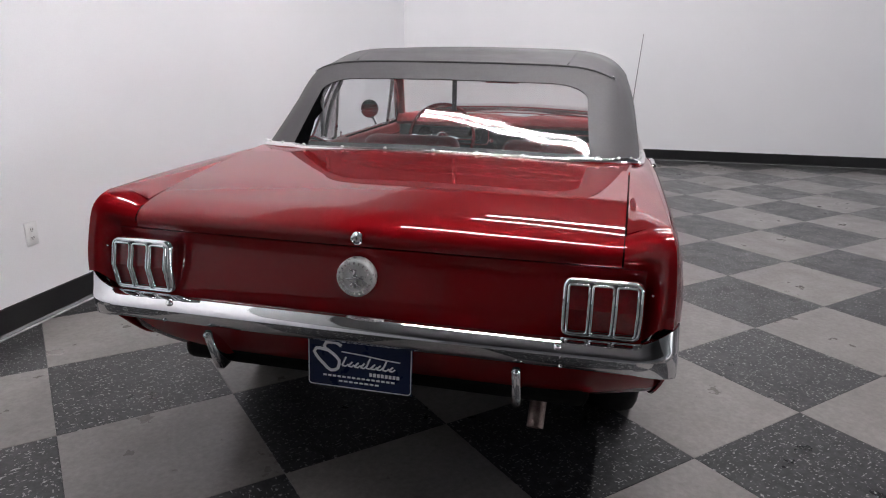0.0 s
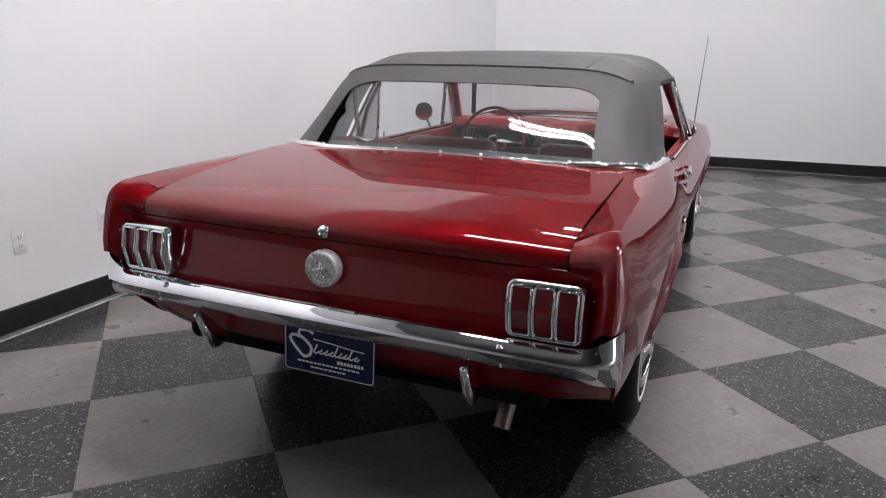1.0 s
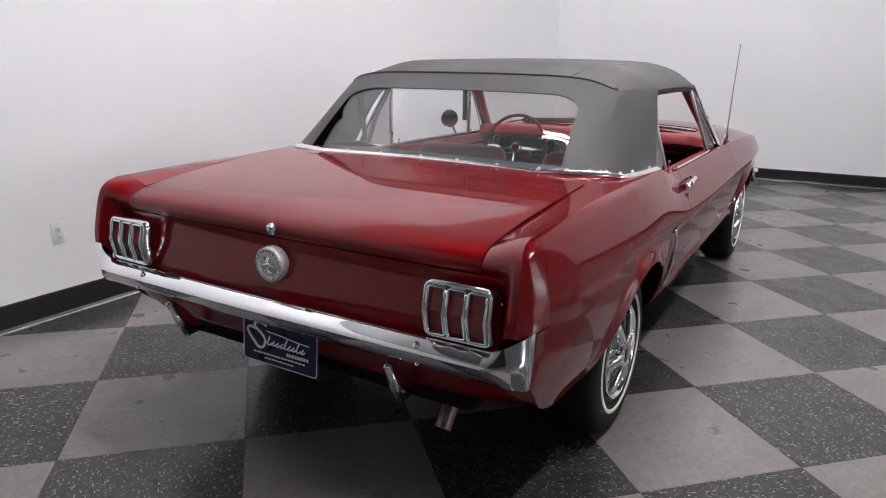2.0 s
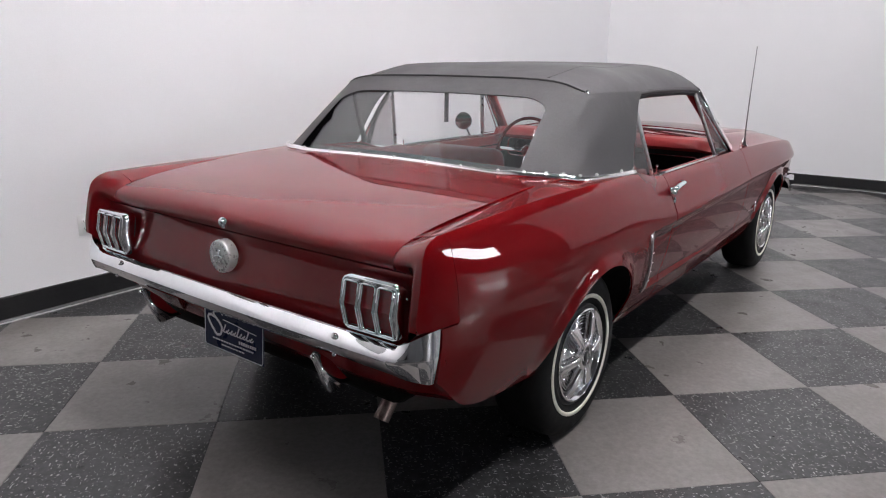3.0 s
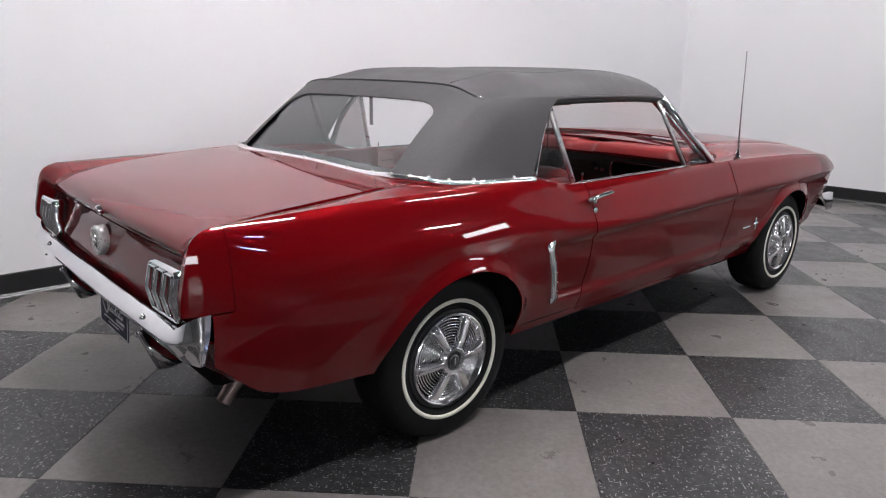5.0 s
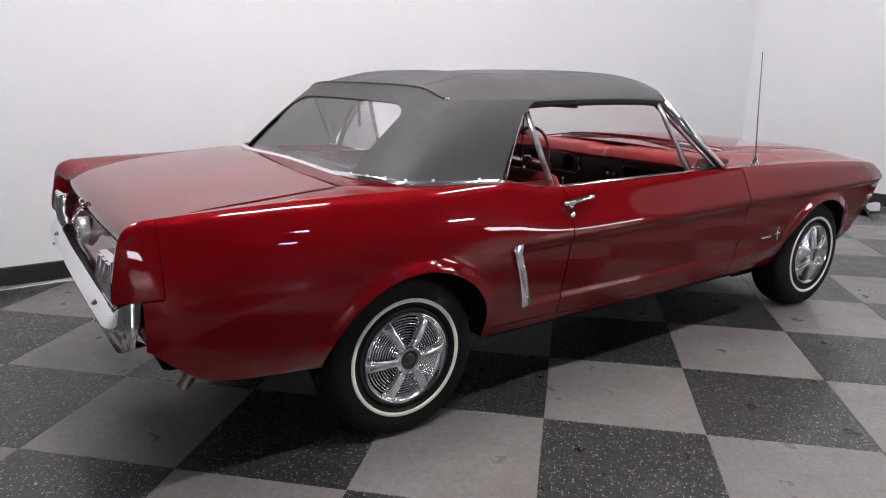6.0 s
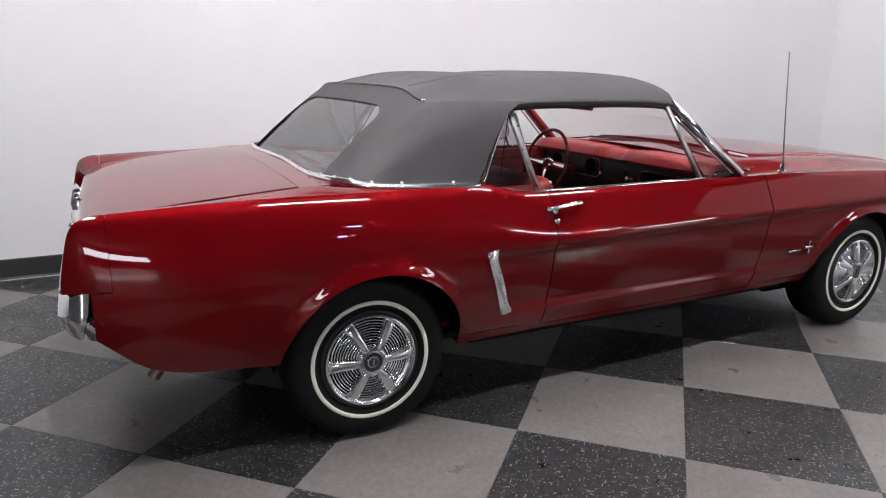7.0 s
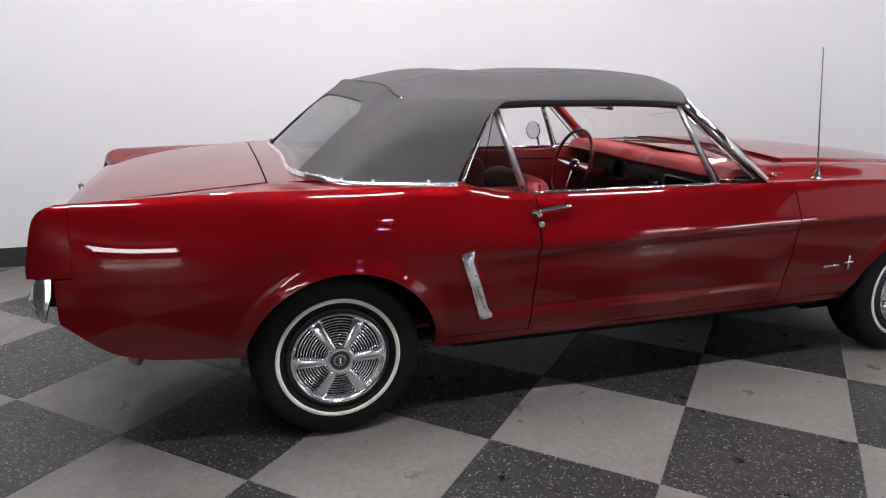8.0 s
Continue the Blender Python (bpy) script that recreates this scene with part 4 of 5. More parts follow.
g = sheet("windshield", screen, -1, 1, 0, 1, 0.05, GLASS, CAR, (), True, 0, "clear curved windshield")
g.visible_shadow = False

# ---- cabin ----
part("cabin_floor", boxed(0.1, 2.0, -0.68, 0.68, 0.33, 0.36), RED_CARPET, CAR, "", False)
dash = part("dashboard", boxed(1.74, 1.98, -0.70, 0.70, 0.62, 0.885, bevel=0.03, seg=3), BLACK, CAR, "black instrument panel under a red padded top")


def pad(x, y):
    brow = 0.016 * (ease((y - 0.02) / 0.06) * ease((0.68 - y) / 0.06) + ease((-0.10 - y) / 0.06) * ease((y + 0.68) / 0.06))
    return (x - brow * 2.2 * (1 - ease((x - 1.69) / 0.2)), y, 0.918 + brow * 0.6 - 0.045 * ease((1.735 - x) / 0.045) ** 2 - 0.02 * ease((x - 1.85) / 0.15))


sheet("dash_pad", pad, 1.69, 2.0, -0.70, 0.70, 0.02, RED_TRIM, dash, (), False, 0.03, "red padded dash top")
for y, hw, z, hz in ((0.36, 0.25, 0.80, 0.055), (-0.42, 0.20, 0.785, 0.045)):
    fr = sweep(bmesh.new(), [Vector(p) + Vector((1.732, y, z)) for p in loop_path(hw, hz, 0.03, 0)], [(-0.003, -0.004), (0.003, -0.004), (0.003, 0.003), (-0.003, 0.003)], closed=True, up=(1, 0, 0))
    part("dash_frame", fr, CHROME, dash)
part("glovebox_door", boxed(1.732, 1.75, -0.61, -0.23, 0.745, 0.825, bevel=0.01), UNDER, dash)
part("radio", boxed(1.72, 1.76, -0.11, 0.07, 0.755, 0.815, bevel=0.006), BLACK, dash)
for y in (-0.13, 0.09, -0.17, 0.66):
    part("knob", lathe(bmesh.new(), [(0.014, 0), (0.013, 0.022), (0.0005, 0.024)], 16, Matrix.Translation((1.74, y, 0.775)) @ Matrix.Rotation(-math.pi / 2, 4, "Y")), CHROME, dash)
for y in (0.52, 0.20):
    part("gauge", lathe(bmesh.new(), [(0.045, 0), (0.045, 0.006), (0.040, 0.008), (0.038, 0.002), (0.0005, 0.002)], 24, Matrix.Translation((1.738, y, 0.80)) @ Matrix.Rotation(-math.pi / 2, 4, "Y")), UNDER, dash)


def seat(y):
    s = part("front_seat", boxed(0.98, 1.46, y - 0.25, y + 0.25, 0.40, 0.56, bevel=0.055, seg=4), RED_TRIM, CAR, "red vinyl bucket seat")
    at = Matrix.Translation((0.93, y, 0.54)) @ Matrix.Rotation(radians(-13), 4, "Y")
    part("seat_back", boxed(-0.07, 0.06, -0.25, 0.25, 0.0, 0.36, bevel=0.055, seg=4), RED_TRIM, s, at=at)
    for k in range(5):
        part("seat_rib", boxed(0.05, 0.068, -0.17 + 0.07 * k, -0.11 + 0.07 * k, 0.05, 0.30, bevel=0.012, seg=3), RED_TRIM, s, at=at)


seat(0.36)
seat(-0.36)
rs = part("rear_seat", boxed(0.32, 0.75, -0.52, 0.52, 0.40, 0.53, bevel=0.05, seg=4), RED_TRIM, CAR, "red vinyl rear bench seat")
part("rear_backrest", boxed(-0.07, 0.05, -0.55, 0.55, 0.0, 0.36, bevel=0.05, seg=4), RED_TRIM, rs, at=Matrix.Translation((0.27, 0, 0.50)) @ Matrix.Rotation(radians(-14), 4, "Y"))
part("package_tray", boxed(-0.09, 0.22, -0.66, 0.66, 0.88, 0.905, bevel=0.01), BLACK, CAR)
for sign in (-1, 1):
    ln = part("door_lining", boxed(0.76, 1.95, sign * 0.695, sign * 0.735, 0.36, 0.862, bevel=0.012), RED_TRIM, CAR)
    part("arm_rest", boxed(0.95, 1.35, sign * 0.63, sign * 0.70, 0.60, 0.65, bevel=0.02, seg=3), RED_TRIM, ln)
    part("lining_strip", boxed(0.80, 1.90, sign * 0.692, sign * 0.6975, 0.800, 0.806), CHROME, ln, "", False)
    part("quarter_lining", boxed(0.42, 0.755, sign * 0.66, sign * 0.70, 0.36, 0.885, bevel=0.012), RED_TRIM, CAR)
    part("side_lining", boxed(-0.05, 0.415, sign * 0.66, sign * 0.70, 0.67, 0.885, bevel=0.012), RED_TRIM, CAR)
ST = Matrix.Translation((1.535, 0.366, 0.808)) @ Matrix.Rotation(radians(-74), 4, "Y")
sw = part("steering_wheel", lathe(bmesh.new(), [(0.198 + 0.010 * math.cos(a), 0.010 * math.sin(a)) for a in [2 * math.pi * k / 10 for k in range(11)]], 56), MAROON, CAR, "thin-rimmed maroon steering wheel with chrome spokes", at=ST)
for a in (90, 180, 270):
    bm = boxed(0.03, 0.192, -0.011, 0.011, -0.022, -0.016, bevel=0.002)
    part("wheel_spoke", bm, CHROME, sw, at=Matrix.Rotation(radians(a), 4, "Z") @ Matrix.Rotation(radians(-5), 4, "Y"))
part("horn_hub", lathe(bmesh.new(), [(0.036, -0.03), (0.035, -0.012), (0.030, -0.004), (0.026, -0.002)], 28), CHROME, sw)
part("horn_button", lathe(bmesh.new(), [(0.0255, -0.008), (0.024, -0.002), (0.016, 0.002), (0.0005, 0.003)], 28), MAROON, sw)
part("steering_column", sweep(bmesh.new(), [(1.57, 0.366, 0.80), (1.80, 0.366, 0.735)], round_section(0.026, 14)), RED_TRIM, CAR)


# ---- tail: lamps, cap, plate ----
def tail_lamp(sign):
    at = Matrix.Translation((-0.893, sign * 0.632, 0.7135)) @ Matrix.Rotation(radians(-sign * 1.5), 4, "Z")
    body = part("tail_lamp", boxed(-0.016, 0.02, -0.086, 0.086, -0.066, 0.066, bevel=0.012), BLACK, CAR, "red three-section tail lamp in chrome", at=at)
    bez = sweep(bmesh.new(), [Vector(p) + Vector((-0.024, 0, 0)) for p in loop_path(0.091, 0.071, 0.018, 0.014)], [(-0.0035, -0.010), (0.0035, -0.008), (0.0045, 0.034), (0.0, 0.036), (-0.0045, 0.034)], closed=True, up=(1, 0, 0))
    part("bezel", bez, CHROME, body, "chrome outer bezel")
    for y in (-0.057, 0.0, 0.057):
        bm = bmesh.new()
        hy, hz = 0.0225, 0.059
        grid = [[bm.verts.new((-0.026 - 0.014 * (1 - abs(z) / hz), y + s * hy, z)) for s in (-1, 0, 1)] for z in (-hz, -hz * 0.5, 0, hz * 0.5, hz)]
        for a, b in zip(grid, grid[1:]):
            for k in range(2):
                bm.faces.new((a[k], a[k + 1], b[k + 1], b[k]))
        part("lens", bm, LENS, body, "", False)
        rim = sweep(bmesh.new(), [Vector(p) + Vector((-0.030, y, 0)) for p in loop_path(0.0245, 0.0625, 0.007, 0.014, 4)], [(-0.0026, -0.008), (0.0026, -0.008), (0.0026, 0.006), (0, 0.008), (-0.0026, 0.006)], closed=True, up=(1, 0, 0))
        part("lens_rim", rim, CHROME, body)
    return body


for sign in (-1, 1):
    tail_lamp(sign)

BACKWARD = Matrix.Rotation(-math.pi / 2, 4, "Y")     # a lathe's axis to the rear
cap = sharp(part("fuel_cap", lathe(bmesh.new(), [(0.051, 0.0), (0.0525, 0.006), (0.0525, 0.027), (0.0505, 0.033), (0.0470, 0.035), (0.0380, 0.035), (0.0365, 0.0315), (0.0330, 0.0305), (0.0005, 0.0325)], 56, BACKWARD), CAST, CAR, "silver fuel filler cap with raised emblem", at=Matrix.Translation((-0.888, 0, 0.734))), 18)
part("emblem_bar", boxed(-0.0365, -0.030, -0.0055, 0.0055, -0.026, 0.024, bevel=0.002), CHROME, cap)
for tilt, y0, y1, z in ((12, -0.026, 0.004, 0.004), (-10, -0.004, 0.024, 0.002), (35, -0.020, -0.002, -0.010), (-40, 0.004, 0.018, -0.010), (50, 0.010, 0.022, 0.008)):
    part("emblem_wing", boxed(-0.0395, -0.030, y0, y1, -0.0032, 0.0032, bevel=0.0022), CHROME, cap, at=Matrix.Translation((0, 0, z)) @ Matrix.Rotation(radians(tilt), 4, "X"))
for k in range(18):
    a = radians(200 + 140 * k / 8) if k < 9 else radians(20 + 140 * (k - 9) / 8)
    part("cap_mark", boxed(-0.0375, -0.034, -0.0024, 0.0024, -0.0034, 0.0034, bevel=0.0006), CHROME, cap, "", False, Matrix.Translation((0, 0.0425 * math.cos(a), 0.0425 * math.sin(a))) @ Matrix.Rotation(a - math.pi / 2, 4, "X"))
lock = sharp(part("trunk_lock", lathe(bmesh.new(), [(0.017, 0), (0.018, 0.006), (0.016, 0.013), (0.012, 0.015), (0.009, 0.010), (0.0005, 0.010)], 28, BACKWARD @ Matrix.Rotation(radians(-15), 4, "Y")), CHROME, CAR, "small round chrome lock", at=Matrix.Translation((-0.893, 0, 0.838))), 30)
part("key_plug", boxed(-0.0125, -0.010, -0.0015, 0.0015, -0.005, 0.005), BLACK, lock, "", False)

plate = part("license_plate", boxed(-0.004, 0.0, -0.152, 0.152, -0.077, 0.077, bevel=0.0015), BLUE_PLATE, CAR, "navy dealer plate with pale script bars", False, pose(-0.886, 0.004, 0.474, 0, 4, 0))
rim = sweep(bmesh.new(), [Vector(p) + Vector((-0.0045, 0, 0)) for p in loop_path(0.149, 0.074, 0.010, 0)], [(-0.0012, -0.001), (0.0012, -0.001), (0.0012, 0.001), (-0.0012, 0.001)], closed=True, up=(1, 0, 0))
part("plate_border", rim, PLATE_PRINT, plate)


def plate_stroke(rows, w):
    pts = [Vector((-0.0048, -y, z)) for y, z in trail(rows, 24)]
    part("plate_stroke", sweep(bmesh.new(), pts, [(-w, -0.0006), (w, -0.0006), (w, 0.0006), (-w, 0.0006)], up=(1, 0, 0)), PLATE_PRINT, plate, "", False)


plate_stroke([(-0.052, 0.046), (-0.070, 0.055), (-0.098, 0.052), (-0.103, 0.040), (-0.078, 0.022), (-0.058, 0.000), (-0.064, -0.022), (-0.082, -0.028), (-0.104, -0.012), (-0.124, 0.008), (-0.133, 0.024), (-0.122, 0.034), (-0.092, 0.030)], 0.0044)
plate_stroke([(-0.052, 0.030), (0.010, 0.026), (0.070, 0.020), (0.118, 0.017)], 0.0016)
for y, h in ((-0.044, 0.026), (-0.026, 0.013), (-0.008, 0.013), (0.010, 0.013), (0.026, 0.029), (0.040, 0.014), (0.056, 0.012), (0.074, 0.029), (0.092, 0.012)):
    plate_stroke([(y - 0.006, -0.010), (y + 0.001, -0.010 + 0.6 * h), (y + 0.006, -0.010 + h)], 0.0026)
    plate_stroke([(y - 0.006, -0.010), (y + 0.003, -0.011), (y + 0.012, -0.004)], 0.0020)
for k in range(8):
    plate_stroke([(0.030 + 0.0112 * k, -0.028), (0.038 + 0.0112 * k, -0.028)], 0.0050)
for k in range(15):
    plate_stroke([(-0.106 + 0.0142 * k, -0.0435), (-0.096 + 0.0142 * k, -0.0435)], 0.0026)
for k in range(8):
    plate_stroke([(-0.060 + 0.0152 * k, -0.057), (-0.049 + 0.0152 * k, -0.057)], 0.0022)

for sign in (-1, 1):
    # guard blade under the bumper
    bm = bmesh.new()
    prof = [(-0.950, 0.535), (-0.936, 0.545), (-0.885, 0.500), (-0.835, 0.430), (-0.805, 0.412), (-0.885, 0.402), (-0.900, 0.410), (-0.916, 0.450)]
    a = [bm.verts.new((x, sign * 0.435 - 0.011, z)) for x, z in prof]
    b = [bm.verts.new((x, sign * 0.435 + 0.010, z)) for x, z in prof]
    bm.faces.new(a), bm.faces.new(b[::-1])
    for k in range(8):
        bm.faces.new((a[k], a[(k + 1) % 8], b[(k + 1) % 8], b[k]))
    bmesh.ops.bevel(bm, geom=bm.edges[:], offset=0.003, segments=2, affect="EDGES")
    gd = part("bumper_guard", bm, CHROME, CAR, "slim chrome bumper guard")
    part("guard_bolt", lathe(bmesh.new(), [(0.008, 0), (0.008, 0.004), (0.0005, 0.007)], 14, Matrix.Translation((-0.947, sign * 0.435, 0.532)) @ BACKWARD), CHROME, gd)
    for y, z, x, r in ((0.535, 0.622, -0.958, 0.0095), (0.545, 0.578, -0.969, 0.0055)):
        part("bumper_bolt", lathe(bmesh.new(), [(r, 0), (r, 0.002), (r * 0.75, 0.006), (r * 0.3, 0.008), (0.0005, 0.0078)], 20, Matrix.Translation((x, sign * y, z)) @ Matrix.Rotation(radians(-48 if z > 0.6 else -104), 4, "Y")), CHROME, rear_bumper)
    # screws and reflector pads beside the lamps
    part("cap_screw", lathe(bmesh.new(), [(0.004, 0), (0.003, 0.003), (0.0005, 0.0035)], 10, Matrix.Translation((-0.915, sign * 0.748, 0.760)) @ BACKWARD), CHROME, CAR)

PIPE = grained("rusty_tailpipe", (0.16, 0.10, 0.09), (0.34, 0.27, 0.25), 30.0, (0.35, 0.5), 0.8)
pts = trail([(-0.30, -0.49, 0.35), (-0.50, -0.485, 0.355), (-0.60, -0.48, 0.350), (-0.665, -0.476, 0.312), (-0.715, -0.473, 0.250)], 20)
bm = sweep(bmesh.new(), pts, round_section(0.025, 16), caps=False)
sweep(bm, pts[::-1], round_section(0.022, 16), caps=False)
pipe = part("tailpipe", bm, PIPE, CAR, "turned-down metal tailpipe")
part("muffler", boxed(-0.40, -0.05 + 0.02, -0.62, -0.38, 0.30, 0.40, bevel=0.04, seg=3), UNDER, CAR)

# ---- right and left side details ----
for sign in (-1, 1):
    # quarter vent trim: a flat tapering blade with four ribs
    vent_mid = curve((0.400, 0.570), (0.415, 0.562), (0.435, 0.550), (0.54, 0.510), (0.65, 0.470), (0.668, 0.468), (0.679, 0.471))
    vent_half = curve((0.400, 0.024), (0.418, 0.029), (0.44, 0.022), (0.54, 0.021), (0.64, 0.020), (0.665, 0.026), (0.679, 0.024))
    bm = bmesh.new()
    rows = []
    for k in range(25):
        z = 0.400 + 0.279 * k / 24
        x, h = vent_mid(z), vent_half(z)
        y = half_width(0.44, z)
        end = min(1, min(k, 24 - k) / 2)
        rows.append([bm.verts.new((x + s * h, sign * (y + o * (0.4 + 0.6 * end)), z + 0.004 * s)) for s, o in ((-1.0, -0.004), (-1.0, 0.009), (-0.8, 0.013), (-0.3, 0.014), (0.45, 0.008), (0.9, 0.003), (1.0, -0.003), (1.0, -0.022))])
    for ra, rb in zip(rows, rows[1:]):
        for j in range(7):
            bm.faces.new((ra[j], ra[j + 1], rb[j + 1], rb[j]))
    bm.faces.new(rows[0]), bm.faces.new(rows[-1][::-1])
    vent = sharp(part("vent_trim", bm, COVER, CAR, "chrome rear quarter vent trim"), 30)
    for z in (0.455, 0.500, 0.545, 0.590):
        x = vent_mid(z)
        part("vent_rib", boxed(-0.020, 0.008, -0.0055, 0.0055, -0.003, 0.003, bevel=0.0025), COVER, vent, at=Matrix.Translation((x + 0.006, sign * (half_width(0.44, z) + 0.007), z)) @ Matrix.Rotation(radians(-8), 4, "Y"))
    # handle
    h = [(0.728, 0.806), (0.75, 0.815), (0.80, 0.821), (0.87, 0.826), (0.892, 0.824)]
    hp = [Vector((x, sign * (half_width(x, z) + (0.008 if i in (0, 4) else 0.032)), z)) for i, (x, z) in enumerate(h)]
    dh = part("door_handle", sweep(bmesh.new(), trail(hp, 20), lambda t: round_section(0.0135 - 0.003 * t, 12, 0.75)), CHROME, DOORS[sign], "chrome pull handle with push button")
    w = half_width(0.745, 0.80)
    side_turn = Matrix.Rotation(math.pi / 2 * -sign, 4, "X")
    part("push_button", lathe(bmesh.new(), [(0.017, 0), (0.017, 0.010), (0.012, 0.016), (0.012, 0.026), (0.009, 0.030), (0.0005, 0.030)], 20, Matrix.Translation((0.752, sign * w, 0.802)) @ side_turn), CHROME, DOORS[sign])
    part("door_lock", lathe(bmesh.new(), [(0.013, 0), (0.013, 0.004), (0.009, 0.006), (0.0005, 0.006)], 20, Matrix.Translation((0.768, sign * half_width(0.768, 0.762), 0.762)) @ side_turn), CHROME, DOORS[sign])
    # fender badge: bar, wing and script bars
    x, z = 2.335, 0.49
    w = half_width(x, z)
    bd = part("fender_badge", boxed(x - 0.006, x + 0.006, sign * w, sign * (w + 0.008), z - 0.034, z + 0.034, bevel=0.002), CHROME, CAR, "small chrome fender badge")
    part("badge_wing", boxed(x - 0.032, x + 0.022, sign * w, sign * (w + 0.011), z - 0.004, z + 0.007, bevel=0.003), CHROME, bd)
    for k in range(6):
        part("badge_script", boxed(2.195 + 0.015 * k, 2.207 + 0.015 * k, sign * (half_width(2.24, 0.478) - 0.001), sign * (half_width(2.24, 0.478) + 0.004), 0.474, 0.484, bevel=0.001), CHROME, bd)
    part("fender_marker", boxed(3.33, 3.40, sign * (half_width(3.36, 0.60)) - 0.004, sign * (half_width(3.36, 0.60)) + 0.004, 0.588, 0.612, bevel=0.003), CHROME, CAR)
    part("lock_knob", lathe(bmesh.new(), [(0.003, 0), (0.003, 0.022), (0.006, 0.026), (0.005, 0.034), (0.0005, 0.036)], 12, Matrix.Translation((0.80, sign * 0.722, 0.868))), CHROME, CAR)

# antenna on the right fender
ANT = Vector((2.137, -0.748, 0.868))
an = sharp(part("antenna_base", lathe(bmesh.new(), [(0.022, 0), (0.023, 0.007), (0.015, 0.013), (0.012, 0.032), (0.007, 0.040), (0.0042, 0.055), (0.0005, 0.055)], 20, Matrix.Translation(ANT)), CHROME, CAR, "chrome whip antenna on the fender"), 30)
part("antenna_mast", sweep(bmesh.new(), [ANT + Vector((0, 0, 0.04)), ANT + Vector((-0.045, -0.012, 0.27)), ANT + Vector((-0.10, -0.030, 0.555))], lambda t: round_section(0.0036 - 0.0014 * t, 8)), BLACK_STEEL, an)
part("antenna_tip", lathe(bmesh.new(), [(0.0005, -0.004), (0.004, -0.002), (0.004, 0.002), (0.0005, 0.004)], 10, Matrix.Translation(ANT + Vector((-0.10, -0.030, 0.556)))), STEEL, an)

# round mirror on the left door
MIR = Vector((1.507, 0.815, 0.962))
mm = sharp(part("door_mirror", lathe(bmesh.new(), [(0.0005, -0.03), (0.025, -0.026), (0.046, -0.014), (0.055, 0.0), (0.055, 0.006), (0.052, 0.007), (0.0505, 0.004), (0.0005, 0.004)], 36, Matrix.Translation(MIR) @ Matrix.Rotation(radians(20), 4, "Z") @ BACKWARD @ Matrix.Rotation(radians(4), 4, "X")), CHROME, CAR, "round chrome door mirror"), 30)
part("mirror_stem", sweep(bmesh.new(), trail([MIR + Vector((0.02, 0, -0.03)), MIR + Vector((0.03, -0.01, -0.06)), MIR + Vector((0.03, -0.03, -0.098))], 8), round_section(0.010, 10)), CHROME, mm)

# wipers along the foot of the screen
for y0, y1 in ((0.50, 0.02), (-0.08, -0.56)):
    def on_screen(y, v):
        p = Vector(screen(y / 0.73, v))
        return p + Vector((0.012, 0, 0.010))
    wp = part("wiper", sweep(bmesh.new(), [on_screen(y0 + (y1 - y0) * k / 8, 0.10 + 0.02 * math.sin(math.pi * k / 8)) for k in range(9)], [(-0.004, -0.006), (0.004, -0.006), (0.004, 0.006), (-0.004, 0.006)]), BLACK, CAR)
    part("wiper_arm", sweep(bmesh.new(), [on_screen(y0 + (y1 - y0) * 0.05, -0.08), on_screen(y0 + (y1 - y0) * 0.25, 0.04), on_screen((y0 + y1) / 2, 0.125)], round_section(0.006, 8)), BLACK, wp)
part("screen_reveal", sweep(bmesh.new(), [Vector(screen(k / 12 - 1, 0.0)) + Vector((0.006, 0, -0.004)) for k in range(25)], round_section(0.008, 8)), CHROME, CAR)
part("inner_mirror", boxed(1.475, 1.495, -0.10, 0.10, 1.135, 1.185, bevel=0.008), CHROME, CAR, "small inside mirror under the header")
part("mirror_arm", sweep(bmesh.new(), [(1.495, 0, 1.165), (1.52, 0, 1.20), (1.53, 0, 1.225)], round_section(0.006, 8)), CHROME, CAR)

# ---- wall fittings ----
def outlet(m, double=False):
    w = 0.057 if double else 0.036
    ob = thing("wall_outlet", m, "white plastic outlet plate on a white wall", "outlet", "wall outlets")
    part("plate", boxed(-w, w, -0.006, 0.0, -0.057, 0.057, bevel=0.003), PLASTIC, ob)
    for x in ((-0.024, 0.024) if double else (0.0,)):
        for z in (-0.020, 0.020):
            part("socket", boxed(x - 0.016, x + 0.016, -0.008, -0.004, z - 0.013, z + 0.013, bevel=0.004), PLASTIC, ob)
            for dx in (-0.006, 0.006):
                part("slot", boxed(x + dx - 0.0014, x + dx + 0.0014, -0.0086, -0.0078, z - 0.004, z + 0.006), BLACK, ob, "", False)
            part("ground_hole", boxed(x - 0.002, x + 0.002, -0.0086, -0.0078, z - 0.009, z - 0.006), BLACK, ob, "", False)
    return ob


outlet(ROOM @ Matrix.Translation((2.136, WALL_A, 0.433)))
outlet(ROOM @ Matrix.Translation((2.612, WALL_A, 0.437)))
far_plate = thing("wall_plate", EAST @ (Matrix.Translation((EAST.inverted() @ Vector((7.105, 5.945, 0.455)))) @ Matrix.Rotation(-math.pi / 2, 4, "Z")), "wide white cable plate low on the wall", "wall plate")
part("plate", boxed(-0.12, 0.12, -0.008, 0.004, -0.045, 0.045, bevel=0.003), PLASTIC, far_plate)
part("slot", boxed(-0.11, 0.03, -0.0095, -0.0075, -0.004, 0.004), STEEL, far_plate, "", False)


# ---- the floor ----
floor = tagged(part("floor", boxed(BACK, FAR, RIGHT, WALL_A, -0.1, -0.004), GROUT, None, "", False, ROOM), "checkered charcoal and grey vinyl tile floor", "floor", "", "structure")


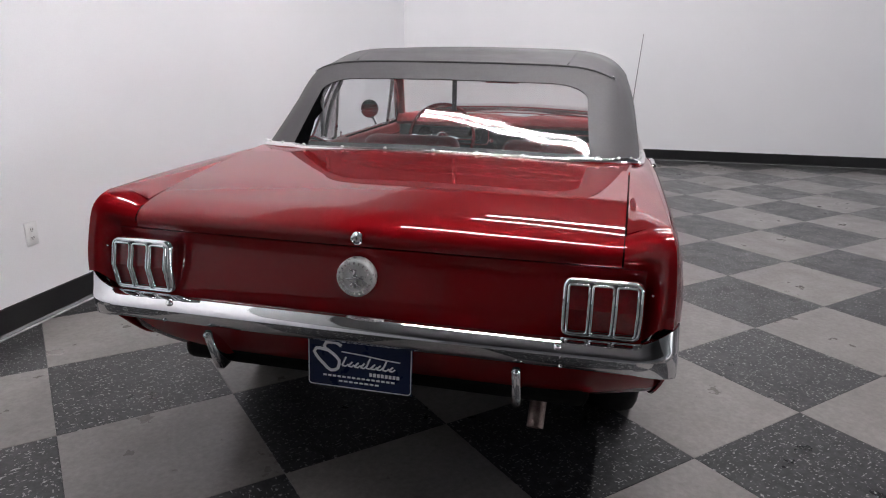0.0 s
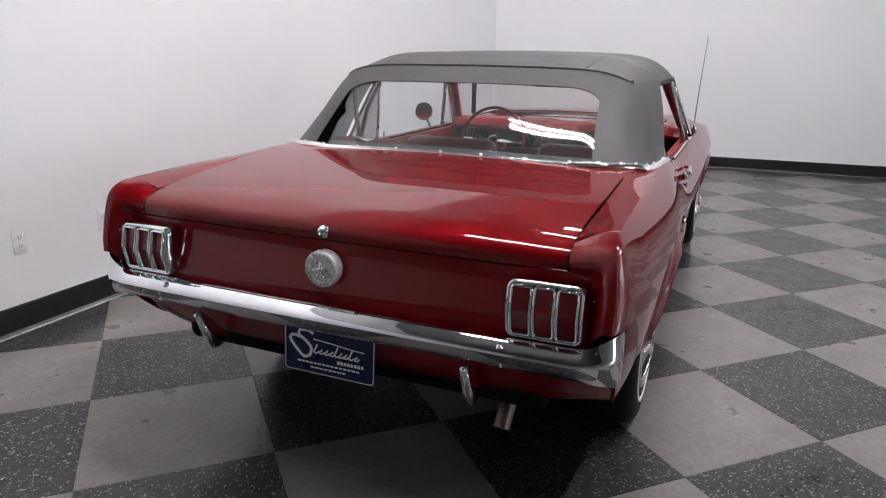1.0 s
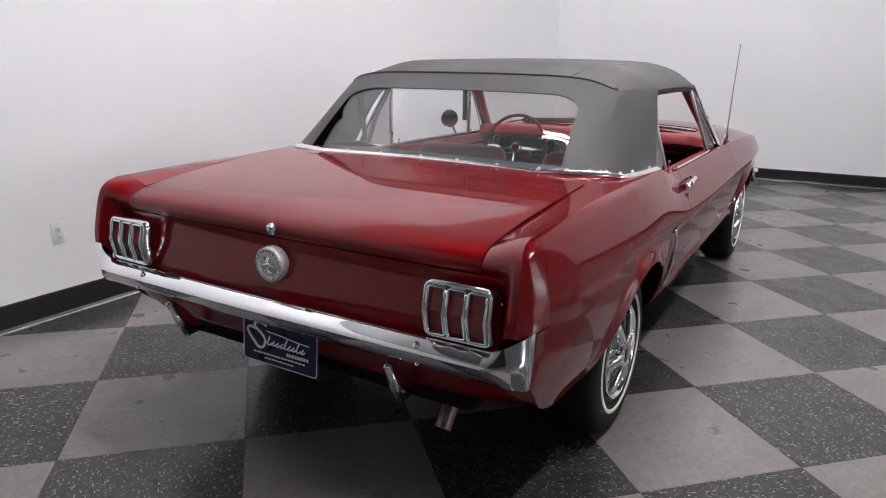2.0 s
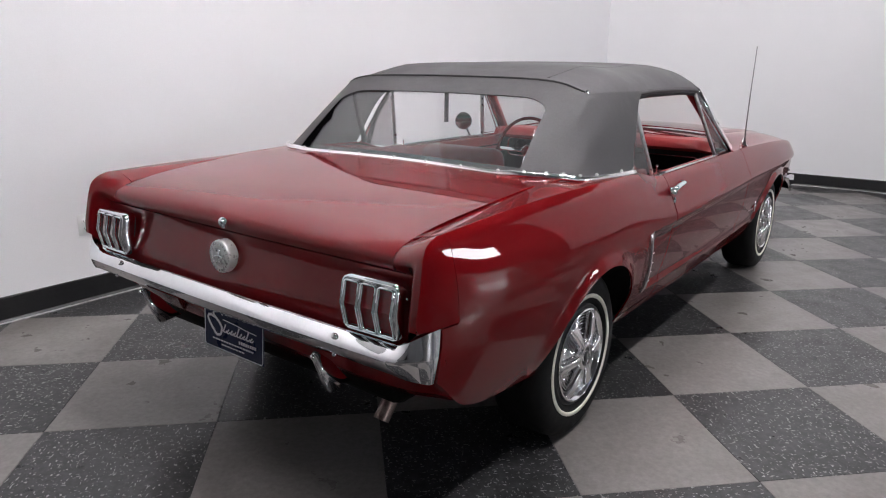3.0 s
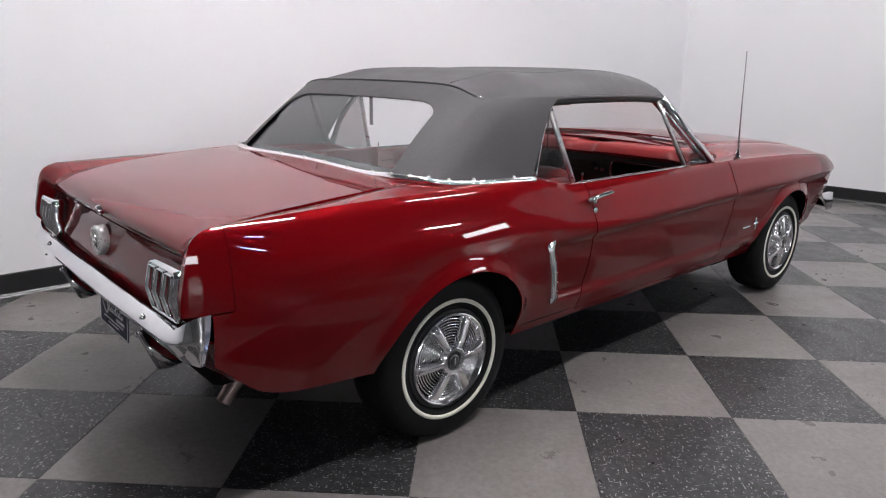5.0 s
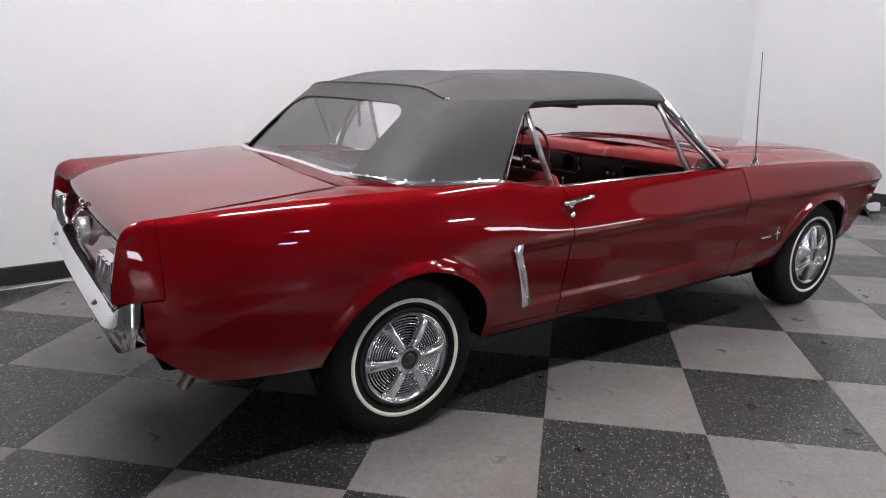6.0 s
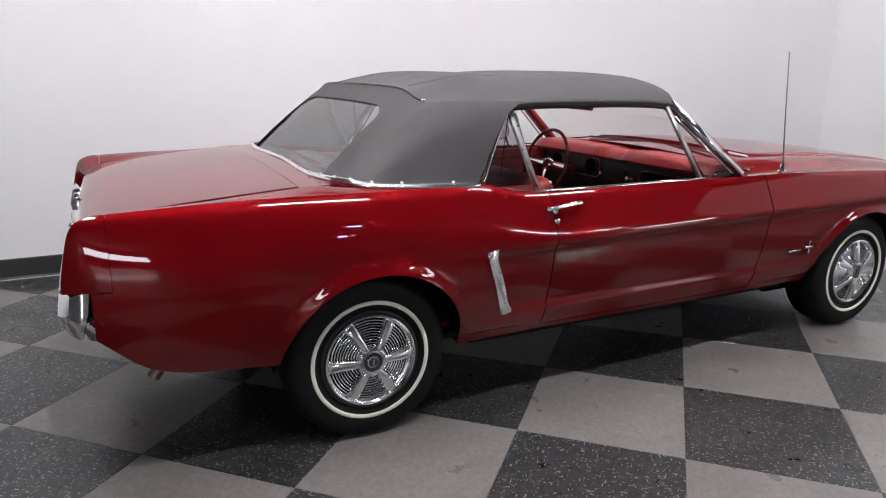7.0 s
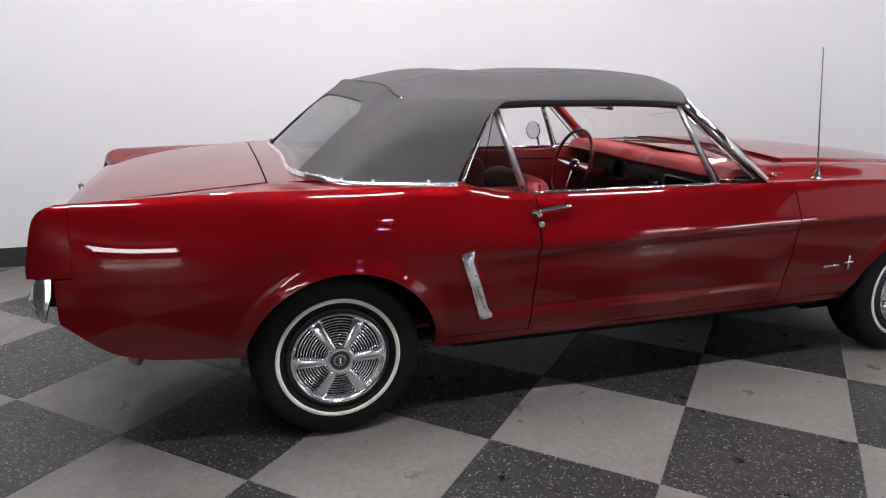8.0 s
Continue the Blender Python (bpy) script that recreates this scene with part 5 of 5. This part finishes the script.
def tile_mesh(name, mat):
    bm = bmesh.new()
    h, b = TILE / 2 - 0.0006, 0.0012
    lo = [bm.verts.new((x * h, y * h, -0.004)) for x, y in ((-1, -1), (1, -1), (1, 1), (-1, 1))]
    mid = [bm.verts.new((x * h, y * h, -b)) for x, y in ((-1, -1), (1, -1), (1, 1), (-1, 1))]
    top = [bm.verts.new((x * (h - b), y * (h - b), 0)) for x, y in ((-1, -1), (1, -1), (1, 1), (-1, 1))]
    for a, c in ((lo, mid), (mid, top)):
        for k in range(4):
            bm.faces.new((a[k], a[(k + 1) % 4], c[(k + 1) % 4], c[k]))
    bm.faces.new(top)
    me = bpy.data.meshes.new(name)
    bm.to_mesh(me)
    bm.free()
    me.materials.append(mat)
    return me


TILES = (tile_mesh("tile_grey", TILE_LIGHT), tile_mesh("tile_dark", TILE_DARK))
rng = random.Random(4)
INV = ROOM.inverted()
far = {0: [], 1: []}
near = []
for i in range(-40, 64):
    for j in range(-60, 36):
        c = Vector((GRID_X + (i + 0.5) * TILE, GRID_Y + (j + 0.5) * TILE, 0))
        l = INV @ c
        if not (BACK - 0.4 < l.x < (WALL_B + 0.2 if l.y > -4.6 else FAR) and RIGHT - 0.4 < l.y < WALL_A + 0.2):
            continue
        d = (c - Vector((2.9, 2.2, 0))).length
        near.append((d, i, j, c))
near.sort(key=lambda r: r[0])
for n, (d, i, j, c) in enumerate(near):
    kind = (i + j) % 2
    if n < 290:
        ob = new("tile", TILES[kind])
        ob.parent = floor
        ob.matrix_parent_inverse = ROOM.inverted()
        ob.matrix_basis = Matrix.Translation(c + Vector((rng.uniform(-1, 1) * 0.0008, rng.uniform(-1, 1) * 0.0008, rng.uniform(-1, 0) * 0.0005))) @ Matrix.Rotation(math.pi / 2 * rng.randrange(4), 4, "Z")
    else:
        far[kind].append(c)
for kind, name, mat in ((0, "far_tiles_grey", TILE_LIGHT), (1, "far_tiles_dark", TILE_DARK)):
    verts, faces = [], []
    src = TILES[kind]
    for c in far[kind]:
        base = len(verts)
        verts += [tuple(v.co + c) for v in src.vertices]
        faces += [[base + k for k in p.vertices] for p in src.polygons]
    me = bpy.data.meshes.new(name)
    me.from_pydata(verts, [], faces)
    me.materials.append(mat)
    ob = tagged(new(name, me), "", "", "", "stuff")
    ob.parent = floor
    ob.matrix_parent_inverse = ROOM.inverted()
